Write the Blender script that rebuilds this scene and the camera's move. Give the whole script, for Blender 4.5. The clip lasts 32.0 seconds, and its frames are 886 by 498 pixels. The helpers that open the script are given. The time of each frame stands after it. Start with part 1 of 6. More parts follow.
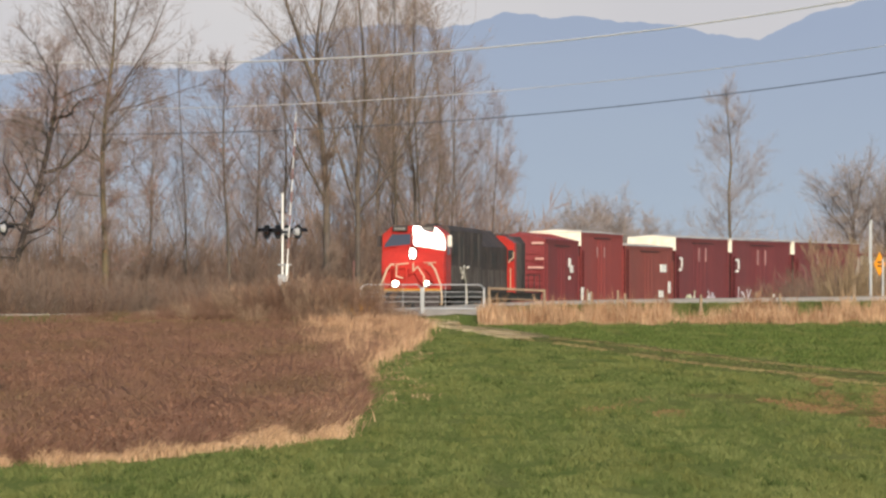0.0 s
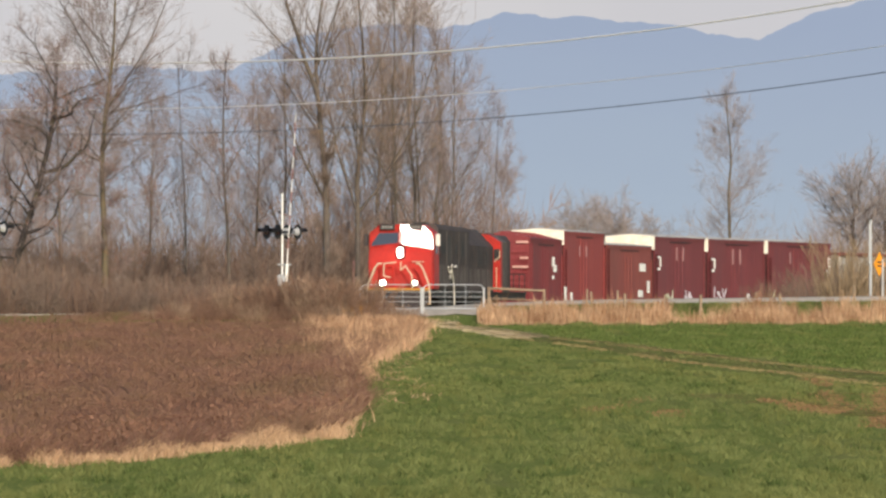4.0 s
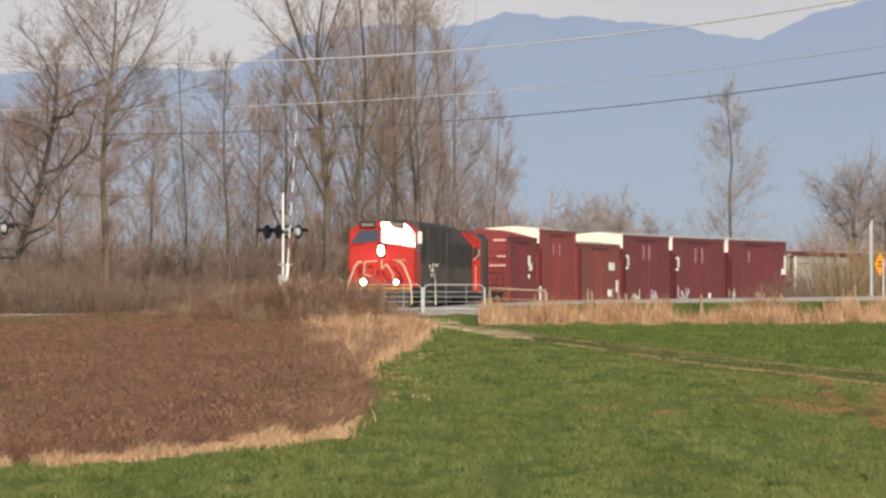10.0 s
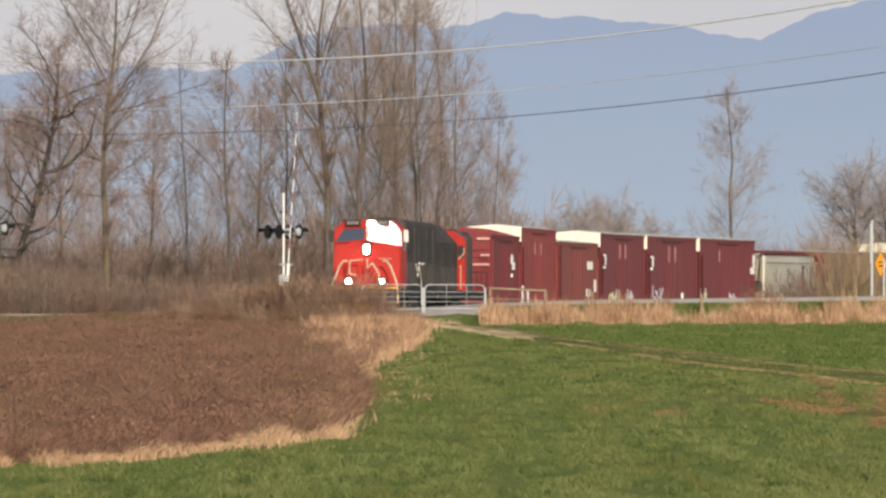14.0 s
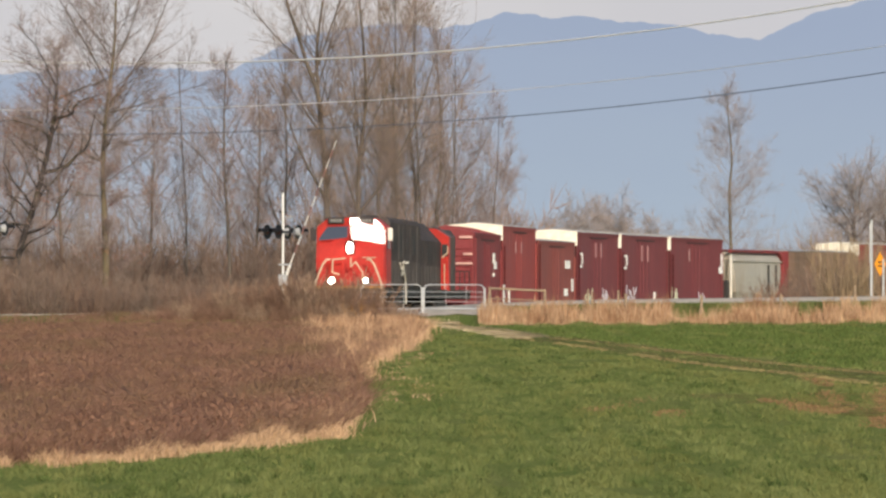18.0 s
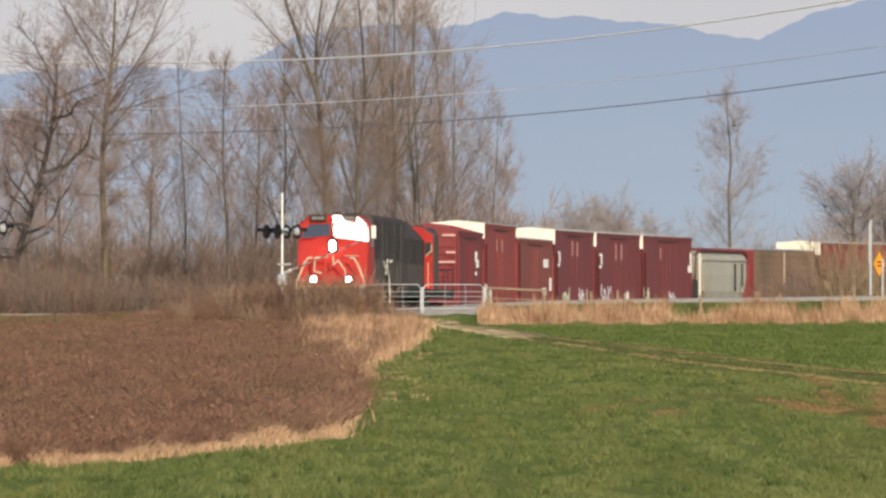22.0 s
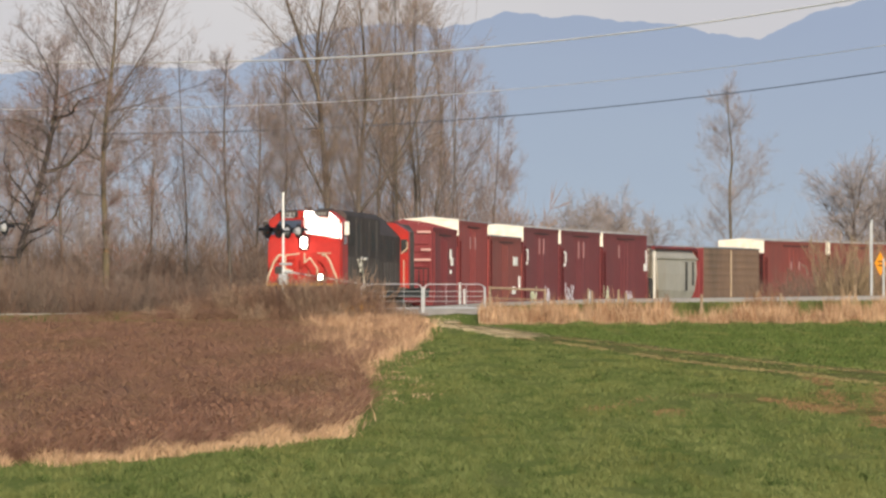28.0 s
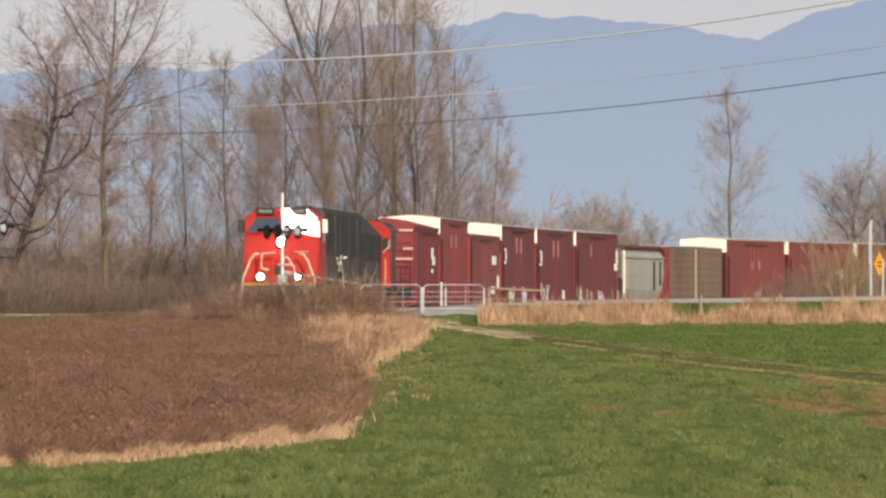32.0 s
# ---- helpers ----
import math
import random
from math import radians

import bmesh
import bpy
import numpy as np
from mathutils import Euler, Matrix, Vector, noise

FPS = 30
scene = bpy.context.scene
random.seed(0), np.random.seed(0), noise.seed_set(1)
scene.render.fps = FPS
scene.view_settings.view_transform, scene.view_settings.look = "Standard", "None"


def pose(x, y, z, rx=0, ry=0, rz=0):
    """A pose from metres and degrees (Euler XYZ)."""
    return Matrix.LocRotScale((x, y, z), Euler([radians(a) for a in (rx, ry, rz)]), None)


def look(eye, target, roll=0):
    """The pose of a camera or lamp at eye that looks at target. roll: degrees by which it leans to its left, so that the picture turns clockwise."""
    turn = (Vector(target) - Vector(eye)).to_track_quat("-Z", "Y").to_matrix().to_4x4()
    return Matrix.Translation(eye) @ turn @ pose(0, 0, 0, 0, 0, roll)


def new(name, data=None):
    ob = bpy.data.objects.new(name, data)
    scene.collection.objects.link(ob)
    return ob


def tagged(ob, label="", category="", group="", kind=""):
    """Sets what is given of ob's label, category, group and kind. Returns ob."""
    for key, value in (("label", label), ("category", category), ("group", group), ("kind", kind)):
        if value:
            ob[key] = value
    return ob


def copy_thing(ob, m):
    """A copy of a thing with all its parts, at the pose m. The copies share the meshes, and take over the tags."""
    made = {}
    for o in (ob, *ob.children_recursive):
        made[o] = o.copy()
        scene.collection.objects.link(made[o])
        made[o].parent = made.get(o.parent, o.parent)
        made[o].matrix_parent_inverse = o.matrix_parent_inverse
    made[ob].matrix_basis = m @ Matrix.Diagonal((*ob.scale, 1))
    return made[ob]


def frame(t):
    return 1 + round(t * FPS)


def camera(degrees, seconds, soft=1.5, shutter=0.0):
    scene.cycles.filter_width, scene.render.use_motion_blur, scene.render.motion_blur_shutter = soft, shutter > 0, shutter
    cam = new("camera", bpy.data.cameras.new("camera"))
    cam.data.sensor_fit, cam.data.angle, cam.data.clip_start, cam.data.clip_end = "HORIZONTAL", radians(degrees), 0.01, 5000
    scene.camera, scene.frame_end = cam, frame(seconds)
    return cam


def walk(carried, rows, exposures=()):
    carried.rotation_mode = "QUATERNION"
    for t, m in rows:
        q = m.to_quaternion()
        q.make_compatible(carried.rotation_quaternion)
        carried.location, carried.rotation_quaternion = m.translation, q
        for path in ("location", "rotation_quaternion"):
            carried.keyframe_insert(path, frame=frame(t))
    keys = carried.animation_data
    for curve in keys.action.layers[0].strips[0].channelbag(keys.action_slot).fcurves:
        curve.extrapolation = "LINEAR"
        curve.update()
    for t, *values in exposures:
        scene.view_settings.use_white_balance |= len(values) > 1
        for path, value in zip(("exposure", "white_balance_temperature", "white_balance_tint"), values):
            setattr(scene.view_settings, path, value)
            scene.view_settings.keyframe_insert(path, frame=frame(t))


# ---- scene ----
cam = camera(5.9308, 32.0, soft=2.6)
EYE = (0.0, 0.0, 0.2)
FOCAL = 15134.5
PITCH = 0.00823
# small tremor of the long lens: seconds, drift sideways, drift upwards
TREMOR = ((0, 0, 0), (2, 1, 0), (3, -0.5, 0), (5.5, 0, 0), (7, 0, 0), (8, 1.5, 0), (9, 1.5, 0), (10, 1, 0), (11, 2.5, 0), (12, 0.7, 0),
          (13, 2.7, 0), (14, 2, 0), (14.5, 1.5, 0), (16.5, 1.3, 0), (17, 0.7, 0), (18, 1, 0), (19, 0.5, 0), (21, 0.5, 0), (22, -0.5, 0.4), (23, 1.5, 0),
          (23.5, -3.5, 0), (24, 3, 1), (24.5, 4.5, 1.3), (25, 1.3, 1.3), (25.5, 4, 1.3), (27.5, 3, 1.2), (28, 1.3, 1), (28.5, 3, 1), (29, 2.3, 0.7),
          (30, 1.3, 0.3), (31, 0, 0.3), (32, 0, 0))


def aim(dx, dy):
    return look(EYE, (-dx / FOCAL * 1000, 1000.0, EYE[2] + (PITCH - dy / FOCAL) * 1000))


walk(cam, [(t, aim(dx, dy)) for t, dx, dy in TREMOR], exposures=((0, 0.0), (32, 0.0)))

# ---------------------------------------------------------------- light
SUN_AZ, SUN_EL = 16.0, 20.0          # degrees: to the right of straight behind the camera; above the horizon
SUN_DIR = Vector((math.sin(radians(SUN_AZ)) * math.cos(radians(SUN_EL)), -math.cos(radians(SUN_AZ)) * math.cos(radians(SUN_EL)), math.sin(radians(SUN_EL))))
world = bpy.data.worlds.new("world")
scene.world = world
world.use_nodes = True
wn = world.node_tree
sky = wn.nodes.new("ShaderNodeTexSky")
sky.sky_type = "NISHITA"
sky.sun_disc = False
sky.sun_elevation = radians(SUN_EL)
sky.sun_rotation = radians(180 - SUN_AZ)
sky.dust_density = 1.5
sky.air_density = 1.0
sky.ozone_density = 1.0
wn.nodes["Background"].inputs["Strength"].default_value = 0.14
wn.links.new(sky.outputs[0], wn.nodes["Background"].inputs["Color"])
lamp = bpy.data.lights.new("sun", "SUN")
lamp.energy, lamp.angle, lamp.color = 3.7, radians(0.53), (1.0, 0.92, 0.81)
sun = new("sun", lamp)
sun.matrix_basis = look((0, 0, 60), Vector((0, 0, 60)) - SUN_DIR)


# ---------------------------------------------------------------- materials
def c(r, g, b):
    return tuple(((v / 255 + 0.055) / 1.055) ** 2.4 if v > 10 else v / 255 / 12.92 for v in (r, g, b)) + (1.0,)


def mat(name, a, b, scale=3.0, rough=0.7, metal=0.0, bump=0.0, island=0.0, dirt=None, fine=8.0, emit=0.0, spec=0.5, coords="Object", per_object=0.0, stretch=(1, 1, 1)):
    """Two colours mixed by a coarse and a fine noise, with dirt, relief and variation from piece to piece."""
    m = bpy.data.materials.new(name)
    m.use_nodes = True
    n, l = m.node_tree.nodes, m.node_tree.links
    p = n["Principled BSDF"]
    tc = n.new("ShaderNodeTexCoord")
    mp = n.new("ShaderNodeMapping")
    mp.inputs["Scale"].default_value = stretch
    l.new(tc.outputs[coords], mp.inputs["Vector"])
    big = n.new("ShaderNodeTexNoise")
    big.inputs["Scale"].default_value, big.inputs["Detail"].default_value = scale, 5
    small = n.new("ShaderNodeTexNoise")
    small.inputs["Scale"].default_value, small.inputs["Detail"].default_value = scale * fine, 4
    for t in (big, small):
        l.new(mp.outputs[0], t.inputs["Vector"])
    add = n.new("ShaderNodeMath")
    add.operation = "MULTIPLY_ADD"
    add.inputs[1].default_value = 0.5
    l.new(small.outputs["Fac"], add.inputs[0])
    half = n.new("ShaderNodeMath")
    half.operation = "MULTIPLY"
    half.inputs[1].default_value = 0.5
    l.new(big.outputs["Fac"], half.inputs[0])
    l.new(half.outputs[0], add.inputs[2])
    ramp = n.new("ShaderNodeValToRGB")
    ramp.color_ramp.elements[0].position, ramp.color_ramp.elements[0].color = 0.36, a
    ramp.color_ramp.elements[1].position, ramp.color_ramp.elements[1].color = 0.64, b
    l.new(add.outputs[0], ramp.inputs[0])
    out = ramp.outputs[0]
    if island or per_object:
        if island:
            rnd = n.new("ShaderNodeNewGeometry").outputs["Random Per Island"]
        else:
            rnd = n.new("ShaderNodeObjectInfo").outputs["Random"]
        hsv = n.new("ShaderNodeHueSaturation")
        mr = n.new("ShaderNodeMapRange")
        k = island or per_object
        mr.inputs["To Min"].default_value, mr.inputs["To Max"].default_value = 1 - k, 1 + k
        l.new(rnd, mr.inputs["Value"])
        l.new(mr.outputs[0], hsv.inputs["Value"])
        l.new(out, hsv.inputs["Color"])
        out = hsv.outputs[0]
    if dirt:
        dn = n.new("ShaderNodeTexNoise")
        dn.inputs["Scale"].default_value, dn.inputs["Detail"].default_value, dn.inputs["Roughness"].default_value = scale * 0.6, 6, 0.7
        l.new(mp.outputs[0], dn.inputs["Vector"])
        dr = n.new("ShaderNodeValToRGB")
        dr.color_ramp.elements[0].position, dr.color_ramp.elements[1].position = 0.48, 0.72
        l.new(dn.outputs["Fac"], dr.inputs[0])
        mix = n.new("ShaderNodeMixRGB")
        mix.inputs[2].default_value = dirt
        l.new(dr.outputs[0], mix.inputs[0])
        l.new(out, mix.inputs[1])
        out = mix.outputs[0]
    l.new(out, p.inputs["Base Color"])
    p.inputs["Roughness"].default_value, p.inputs["Metallic"].default_value = rough, metal
    p.inputs["Specular IOR Level"].default_value = spec
    if bump:
        bn = n.new("ShaderNodeBump")
        bn.inputs["Strength"].default_value, bn.inputs["Distance"].default_value = 0.6, bump
        l.new(add.outputs[0], bn.inputs["Height"])
        l.new(bn.outputs[0], p.inputs["Normal"])
    if emit:
        p.inputs["Emission Color"].default_value, p.inputs["Emission Strength"].default_value = b, emit
    return m


def glass(name, rough, tint):
    m = bpy.data.materials.new(name)
    m.use_nodes = True
    p = m.node_tree.nodes["Principled BSDF"]
    p.inputs["Base Color"].default_value = tint
    p.inputs["Roughness"].default_value = rough
    p.inputs["Specular IOR Level"].default_value = 0.6
    return m


RED = mat("loco_red_paint", c(164, 28, 18), c(184, 37, 23), 0.8, 0.5, dirt=c(138, 34, 25), spec=0.3)
BLACK = mat("loco_black_paint", c(58, 52, 52), c(78, 71, 69), 0.9, 0.8, dirt=c(94, 82, 77), spec=0.12, stretch=(1, 1, 0.4))
DARK = mat("underframe_black", c(30, 29, 29), c(52, 48, 45), 1.5, 0.8)
RAILWHITE = mat("handrail_white_paint", c(190, 166, 138), c(208, 184, 156), 2.0, 0.5)
YELLOW = mat("step_yellow_paint", c(176, 120, 36), c(196, 142, 52), 3.0, 0.5)
LAMP = mat("lit_lamp_lens", c(255, 246, 225), c(255, 248, 232), 1.0, 0.2, emit=14.0)
PANE = glass("windscreen_glass", 0.22, c(66, 72, 86))
WHITE_END = mat("white_end_paint", c(232, 224, 204), c(245, 238, 222), 1.2, 0.6, dirt=c(214, 196, 160))
ROOF = mat("galvanised_roof", c(150, 150, 152), c(186, 184, 182), 1.0, 0.5, metal=0.3, dirt=c(120, 92, 84))
MARKING = mat("white_marking_paint", c(240, 236, 230), c(250, 248, 244), 3.0, 0.6)
STEEL = mat("worn_steel", c(110, 100, 92), c(150, 142, 134), 2.0, 0.45, metal=0.8)
GALV = mat("galvanised_tube", c(176, 178, 180), c(205, 206, 206), 4.0, 0.4, metal=0.35)
TIMBER = mat("weathered_timber", c(118, 100, 82), c(168, 146, 120), 3.0, 0.85, bump=0.01, stretch=(1, 1, 6))
BALLAST = mat("ballast_stone", c(96, 90, 84), c(150, 142, 132), 6.0, 0.95, bump=0.05)
ASPHALT = mat("sun_bleached_asphalt", c(136, 128, 116), c(164, 154, 140), 0.7, 0.9, bump=0.01, fine=20)
SIGNALBLACK = mat("signal_black_paint", c(16, 15, 20), c(30, 28, 34), 3.0, 0.6)
SIGNALWHITE = mat("signal_white_paint", c(222, 220, 214), c(240, 238, 232), 3.0, 0.5)
SIGNALRED = mat("signal_red_paint", c(140, 98, 94), c(158, 114, 108), 3.0, 0.5)
LENS = mat("dull_red_lens", c(60, 10, 10), c(80, 14, 12), 3.0, 0.2)
ORANGE = mat("amber_sign_sheeting", c(236, 148, 18), c(246, 164, 26), 2.0, 0.45)
WIRE_D = mat("dark_cable_sheath", c(84, 87, 96), c(102, 105, 112), 2.0, 0.6)
WIRE_B = mat("bright_aluminium_cable", c(238, 233, 226), c(246, 242, 236), 2.0, 0.6)
RED_GLOSS = mat("sun_glare_red_gloss", c(206, 40, 26), c(220, 50, 32), 0.8, 0.2, spec=0.7)
CASE = mat("dull_grey_lamp_case", c(150, 150, 150), c(172, 172, 172), 4.0, 0.8, spec=0.2)


# ---------------------------------------------------------------- mesh helpers
def part(name, bm, material, parent=None, label="", smooth=False):
    me = bpy.data.meshes.new(name)
    bmesh.ops.recalc_face_normals(bm, faces=bm.faces)
    bm.to_mesh(me)
    bm.free()
    if smooth:
        for f in me.polygons:
            f.use_smooth = True
    me.materials.append(material)
    ob = new(name, me)
    ob.parent = parent
    if label:
        tagged(ob, label)
    return ob


def box(bm, x0, x1, y0, y1, z0, z1, bevel=0.0):
    before = set(bm.verts)
    bmesh.ops.create_cube(bm, size=1.0, matrix=Matrix.LocRotScale(((x0 + x1) / 2, (y0 + y1) / 2, (z0 + z1) / 2), None, (x1 - x0, y1 - y0, z1 - z0)))
    if bevel:
        fresh = [v for v in bm.verts if v not in before]
        edges = {e for v in fresh for e in v.link_edges}
        bmesh.ops.bevel(bm, geom=list(edges), offset=bevel, segments=1, affect="EDGES")
    return bm


def boxed(*a, **k):
    return box(bmesh.new(), *a, **k)


def rod(bm, p, q, r, n=8, r2=None):
    p, q = Vector(p), Vector(q)
    d = q - p
    m = Matrix.Translation((p + q) / 2) @ d.to_track_quat("Z", "Y").to_matrix().to_4x4()
    bmesh.ops.create_cone(bm, cap_ends=True, segments=n, radius1=r, radius2=r if r2 is None else r2, depth=d.length, matrix=m)
    return bm


def rail(bm, pts, r, n=7):
    """A tube through points, with round joints."""
    for a, b in zip(pts, pts[1:]):
        rod(bm, a, b, r, n)
    for a in pts[1:-1]:
        bmesh.ops.create_icosphere(bm, subdivisions=1, radius=r * 1.02, matrix=Matrix.Translation(a))
    return bm


def prism(bm, profile, y0, y1, top0=None):
    """A profile of (x, z) drawn out from y0 to y1."""
    a = [bm.verts.new((x, y0, z)) for x, z in profile]
    b = [bm.verts.new((x, y1, z)) for x, z in profile]
    n = len(profile)
    for i in range(n):
        bm.faces.new((a[i], a[(i + 1) % n], b[(i + 1) % n], b[i]))
    bm.faces.new(a[::-1])
    bm.faces.new(b)
    return bm


def loft(bm, rings):
    rows = [[bm.verts.new(p) for p in r] for r in rings]
    n = len(rows[0])
    for a, b in zip(rows, rows[1:]):
        for i in range(n):
            bm.faces.new((a[i], a[(i + 1) % n], b[(i + 1) % n], b[i]))
    bm.faces.new(rows[0][::-1])
    bm.faces.new(rows[-1])
    return bm


def plate(bm, pts, thick, normal):
    """A flat polygon given thickness along its normal."""
    a = [bm.verts.new(p) for p in pts]
    b = [bm.verts.new(Vector(p) + Vector(normal) * thick) for p in pts]
    n = len(pts)
    bm.faces.new(a)
    bm.faces.new(b[::-1])
    for i in range(n):
        bm.faces.new((a[i], b[i], b[(i + 1) % n], a[(i + 1) % n]))
    return bm


def fast_mesh(name, verts, tris, material, parent=None):
    """A mesh from arrays of points and of triangles."""
    me = bpy.data.meshes.new(name)
    verts, tris = np.asarray(verts, np.float32), np.asarray(tris, np.int32)
    me.vertices.add(len(verts))
    me.vertices.foreach_set("co", verts.ravel())
    me.loops.add(len(tris) * 3)
    me.loops.foreach_set("vertex_index", tris.ravel())
    me.polygons.add(len(tris))
    me.polygons.foreach_set("loop_start", np.arange(0, len(tris) * 3, 3, dtype=np.int32))
    me.update(calc_edges=True)
    me.materials.append(material)
    ob = new(name, me)
    ob.parent = parent
    return ob


# ---------------------------------------------------------------- plan of the place
ROAD_X = (-25, -19, -10, -1, 1.5, 5.5, 17, 30)
ROAD_Z = (0.35, 0.355, 0.40, 0.60, 0.78, 0.92, 1.08, 1.15)


def smooth(a, b, x):
    t = min(1.0, max(0.0, (x - a) / (b - a)))
    return t * t * (3 - 2 * t)


def road_y(x):
    return 312 + 0.6235 * (x + 10)


def road_z(x):
    return float(np.interp(x, ROAD_X, ROAD_Z))


def ground_z(x, y):
    f = max(-1.5, -1.4 + 1.35 * (min(y, 305) - 76) / 229)
    q = (y - road_y(x)) * 0.85
    r = road_z(x) - 0.04
    if q < 0:
        return f + (r - f) * smooth(-9.5, -3.6, q)
    return r + (-0.38 - r) * smooth(3.6, 9, q)


TRACK_X0, TRACK_Y0 = -1.5382, 413.729
BEND = (0.0870, 0.0633, 0.0785)


def track_heading(s):
    u = s / 100
    return BEND[0] + BEND[1] * u + BEND[2] * u * u


STEP = 0.5
_pts = {0: (TRACK_X0, TRACK_Y0)}
for sign in (1, -1):
    px, py = TRACK_X0, TRACK_Y0
    for i in range(1, 900 if sign > 0 else 300):
        h = track_heading(min(max(sign * (i - 0.5) * STEP, -110), 300))
        px, py = px + sign * math.sin(h) * STEP, py + sign * math.cos(h) * STEP
        _pts[sign * i] = (px, py)


def track(s):
    """Middle of the track, s metres behind the place where the engine's front stands at first."""
    i = math.floor(s / STEP)
    k = s / STEP - i
    a, b = _pts[i], _pts[i + 1]
    z = 0.38 * smooth(60, 95, -s) - 0.75 * smooth(101, 118, -s) if s < -60 else 0.0
    return Vector((a[0] + (b[0] - a[0]) * k, a[1] + (b[1] - a[1]) * k, z))


def on_line(s0, s1):
    """Pose of a vehicle whose bogies stand at s0 and s1: its own y runs backwards along the train."""
    a, b = track(s0), track(s1)
    d = b - a
    return Matrix.Translation((a + b) / 2) @ Euler((math.atan2(d.z, d.length), 0, -math.atan2(d.x, d.y))).to_matrix().to_4x4()

# ---------------------------------------------------------------- setting: ground, road, track bed, mountains
GRASS = mat("meadow_grass", c(92, 106, 54), c(116, 122, 70), 0.16, 0.95, bump=0.02, fine=9, dirt=c(116, 116, 72), spec=0.0, stretch=(8, 0.35, 1))


def build_ground():
    xs = [-2500, -1200, -600, -300, -150, -80, -50] + list(np.arange(-36, 42, 1.5)) + [55, 90, 160, 320, 640, 1300, 2500]
    ys = [-40, 0, 30] + list(np.arange(50, 290, 4.0)) + list(np.arange(290, 350, 1.2)) + list(np.arange(352, 480, 8.0)) + [520, 600, 750, 1000, 1500, 2300, 3500, 4900]
    v, t = [], []
    for y in ys:
        for x in xs:
            z = ground_z(x, y)
            if 60 < y < 345 and abs(x) < 40:
                z += 0.012 * noise.noise((x * 0.4, y * 0.15, 0)) + 0.006 * noise.noise((x * 2.1, y * 0.9, 3))
            v.append((x, y, z))
    w = len(xs)
    for j in range(len(ys) - 1):
        for i in range(w - 1):
            k = j * w + i
            t += [(k, k + 1, k + w + 1), (k, k + w + 1, k + w)]
    g = fast_mesh("ground", v, t, GRASS)
    for f in g.data.polygons:
        f.use_smooth = True
    tagged(g, "short green spring meadow rising gently to a road", "ground", kind="structure")


build_ground()


def ribbon(name, line, half, lift, material, thick=0.0, follow=None, jag=0.0, seed=1):
    """A strip along points of the plan that lies on the ground."""
    rng = random.Random(seed)
    bm = bmesh.new()
    rows = []
    n = len(line)
    for i, (x, y) in enumerate(line):
        a, b = line[max(0, i - 1)], line[min(n - 1, i + 1)]
        d = Vector((b[0] - a[0], b[1] - a[1], 0)).normalized()
        side = Vector((d.y, -d.x, 0))
        row = []
        for k in (-1, -0.5, 0, 0.5, 1):
            h = half * (1 + jag * rng.uniform(-1, 1)) if abs(k) == 1 else half
            p = Vector((x, y, 0)) + side * k * h
            p.z = (follow(p.x, p.y) if follow else ground_z(p.x, p.y)) + lift + (0.02 if k == 0 and thick else 0)
            row.append(bm.verts.new(p))
        rows.append(row)
    for a, b in zip(rows, rows[1:]):
        for i in range(4):
            bm.faces.new((a[i], a[i + 1], b[i + 1], b[i]))
    if thick:
        out = bmesh.ops.extrude_face_region(bm, geom=list(bm.faces))
        bmesh.ops.translate(bm, verts=[g for g in out["geom"] if isinstance(g, bmesh.types.BMVert)], vec=(0, 0, -thick))
    return part(name, bm, material)


road_line = [(x, road_y(x)) for x in np.arange(-60, 90, 1.5)]
tagged(ribbon("road", road_line, 3.1, 0.0, ASPHALT, 0.12, lambda x, y: road_z(x)), "pale sun-bleached asphalt road on a low bank", "road", kind="structure")

GRAVEL = mat("pale_shoulder_gravel", c(168, 156, 140), c(200, 188, 170), 2.0, 0.95, bump=0.02, fine=9)
shoulder_line = [(x + 0.529 * 4.15, road_y(x) - 0.8486 * 4.15) for x in np.arange(-4.5, 60, 0.75)]
tagged(ribbon("road_shoulder", shoulder_line, 1.0, 0.035, GRAVEL, jag=0.12, seed=9), "pale gravel shoulder of the road", "road shoulder", kind="structure")

# ballast bed, sleepers' ends and the two rails


def build_bed():
    bm = bmesh.new()
    rows = []
    for s in np.arange(-142, 330, 3.0):
        p, q = track(s), track(s + 0.5)
        d = (q - p).normalized()
        side = Vector((d.y, -d.x, 0))
        rows.append([bm.verts.new(p + side * w + Vector((0, 0, h))) for w, h in ((-2.6, -0.55), (-1.5, -0.19), (1.5, -0.19), (2.6, -0.55))])
    for a, b in zip(rows, rows[1:]):
        for i in range(3):
            bm.faces.new((a[i], a[i + 1], b[i + 1], b[i]))
    tagged(part("track_bed", bm, BALLAST), "grey crushed stone railway track bed", "track bed", kind="structure")
    for sx in (-0.75, 0.75):
        bm = bmesh.new()
        rows = []
        for s in np.arange(-142, 330, 2.0):
            p, q = track(s), track(s + 0.5)
            d = (q - p).normalized()
            side = Vector((d.y, -d.x, 0))
            rows.append([bm.verts.new(p + side * (sx + w) + Vector((0, 0, h))) for w, h in ((-0.07, -0.18), (-0.035, 0), (0.035, 0), (0.07, -0.18))])
        for a, b in zip(rows, rows[1:]):
            for i in range(3):
                bm.faces.new((a[i], a[i + 1], b[i + 1], b[i]))
        tagged(part("rail", bm, STEEL), "worn steel rail on the track bed", "rail", kind="structure")


build_bed()


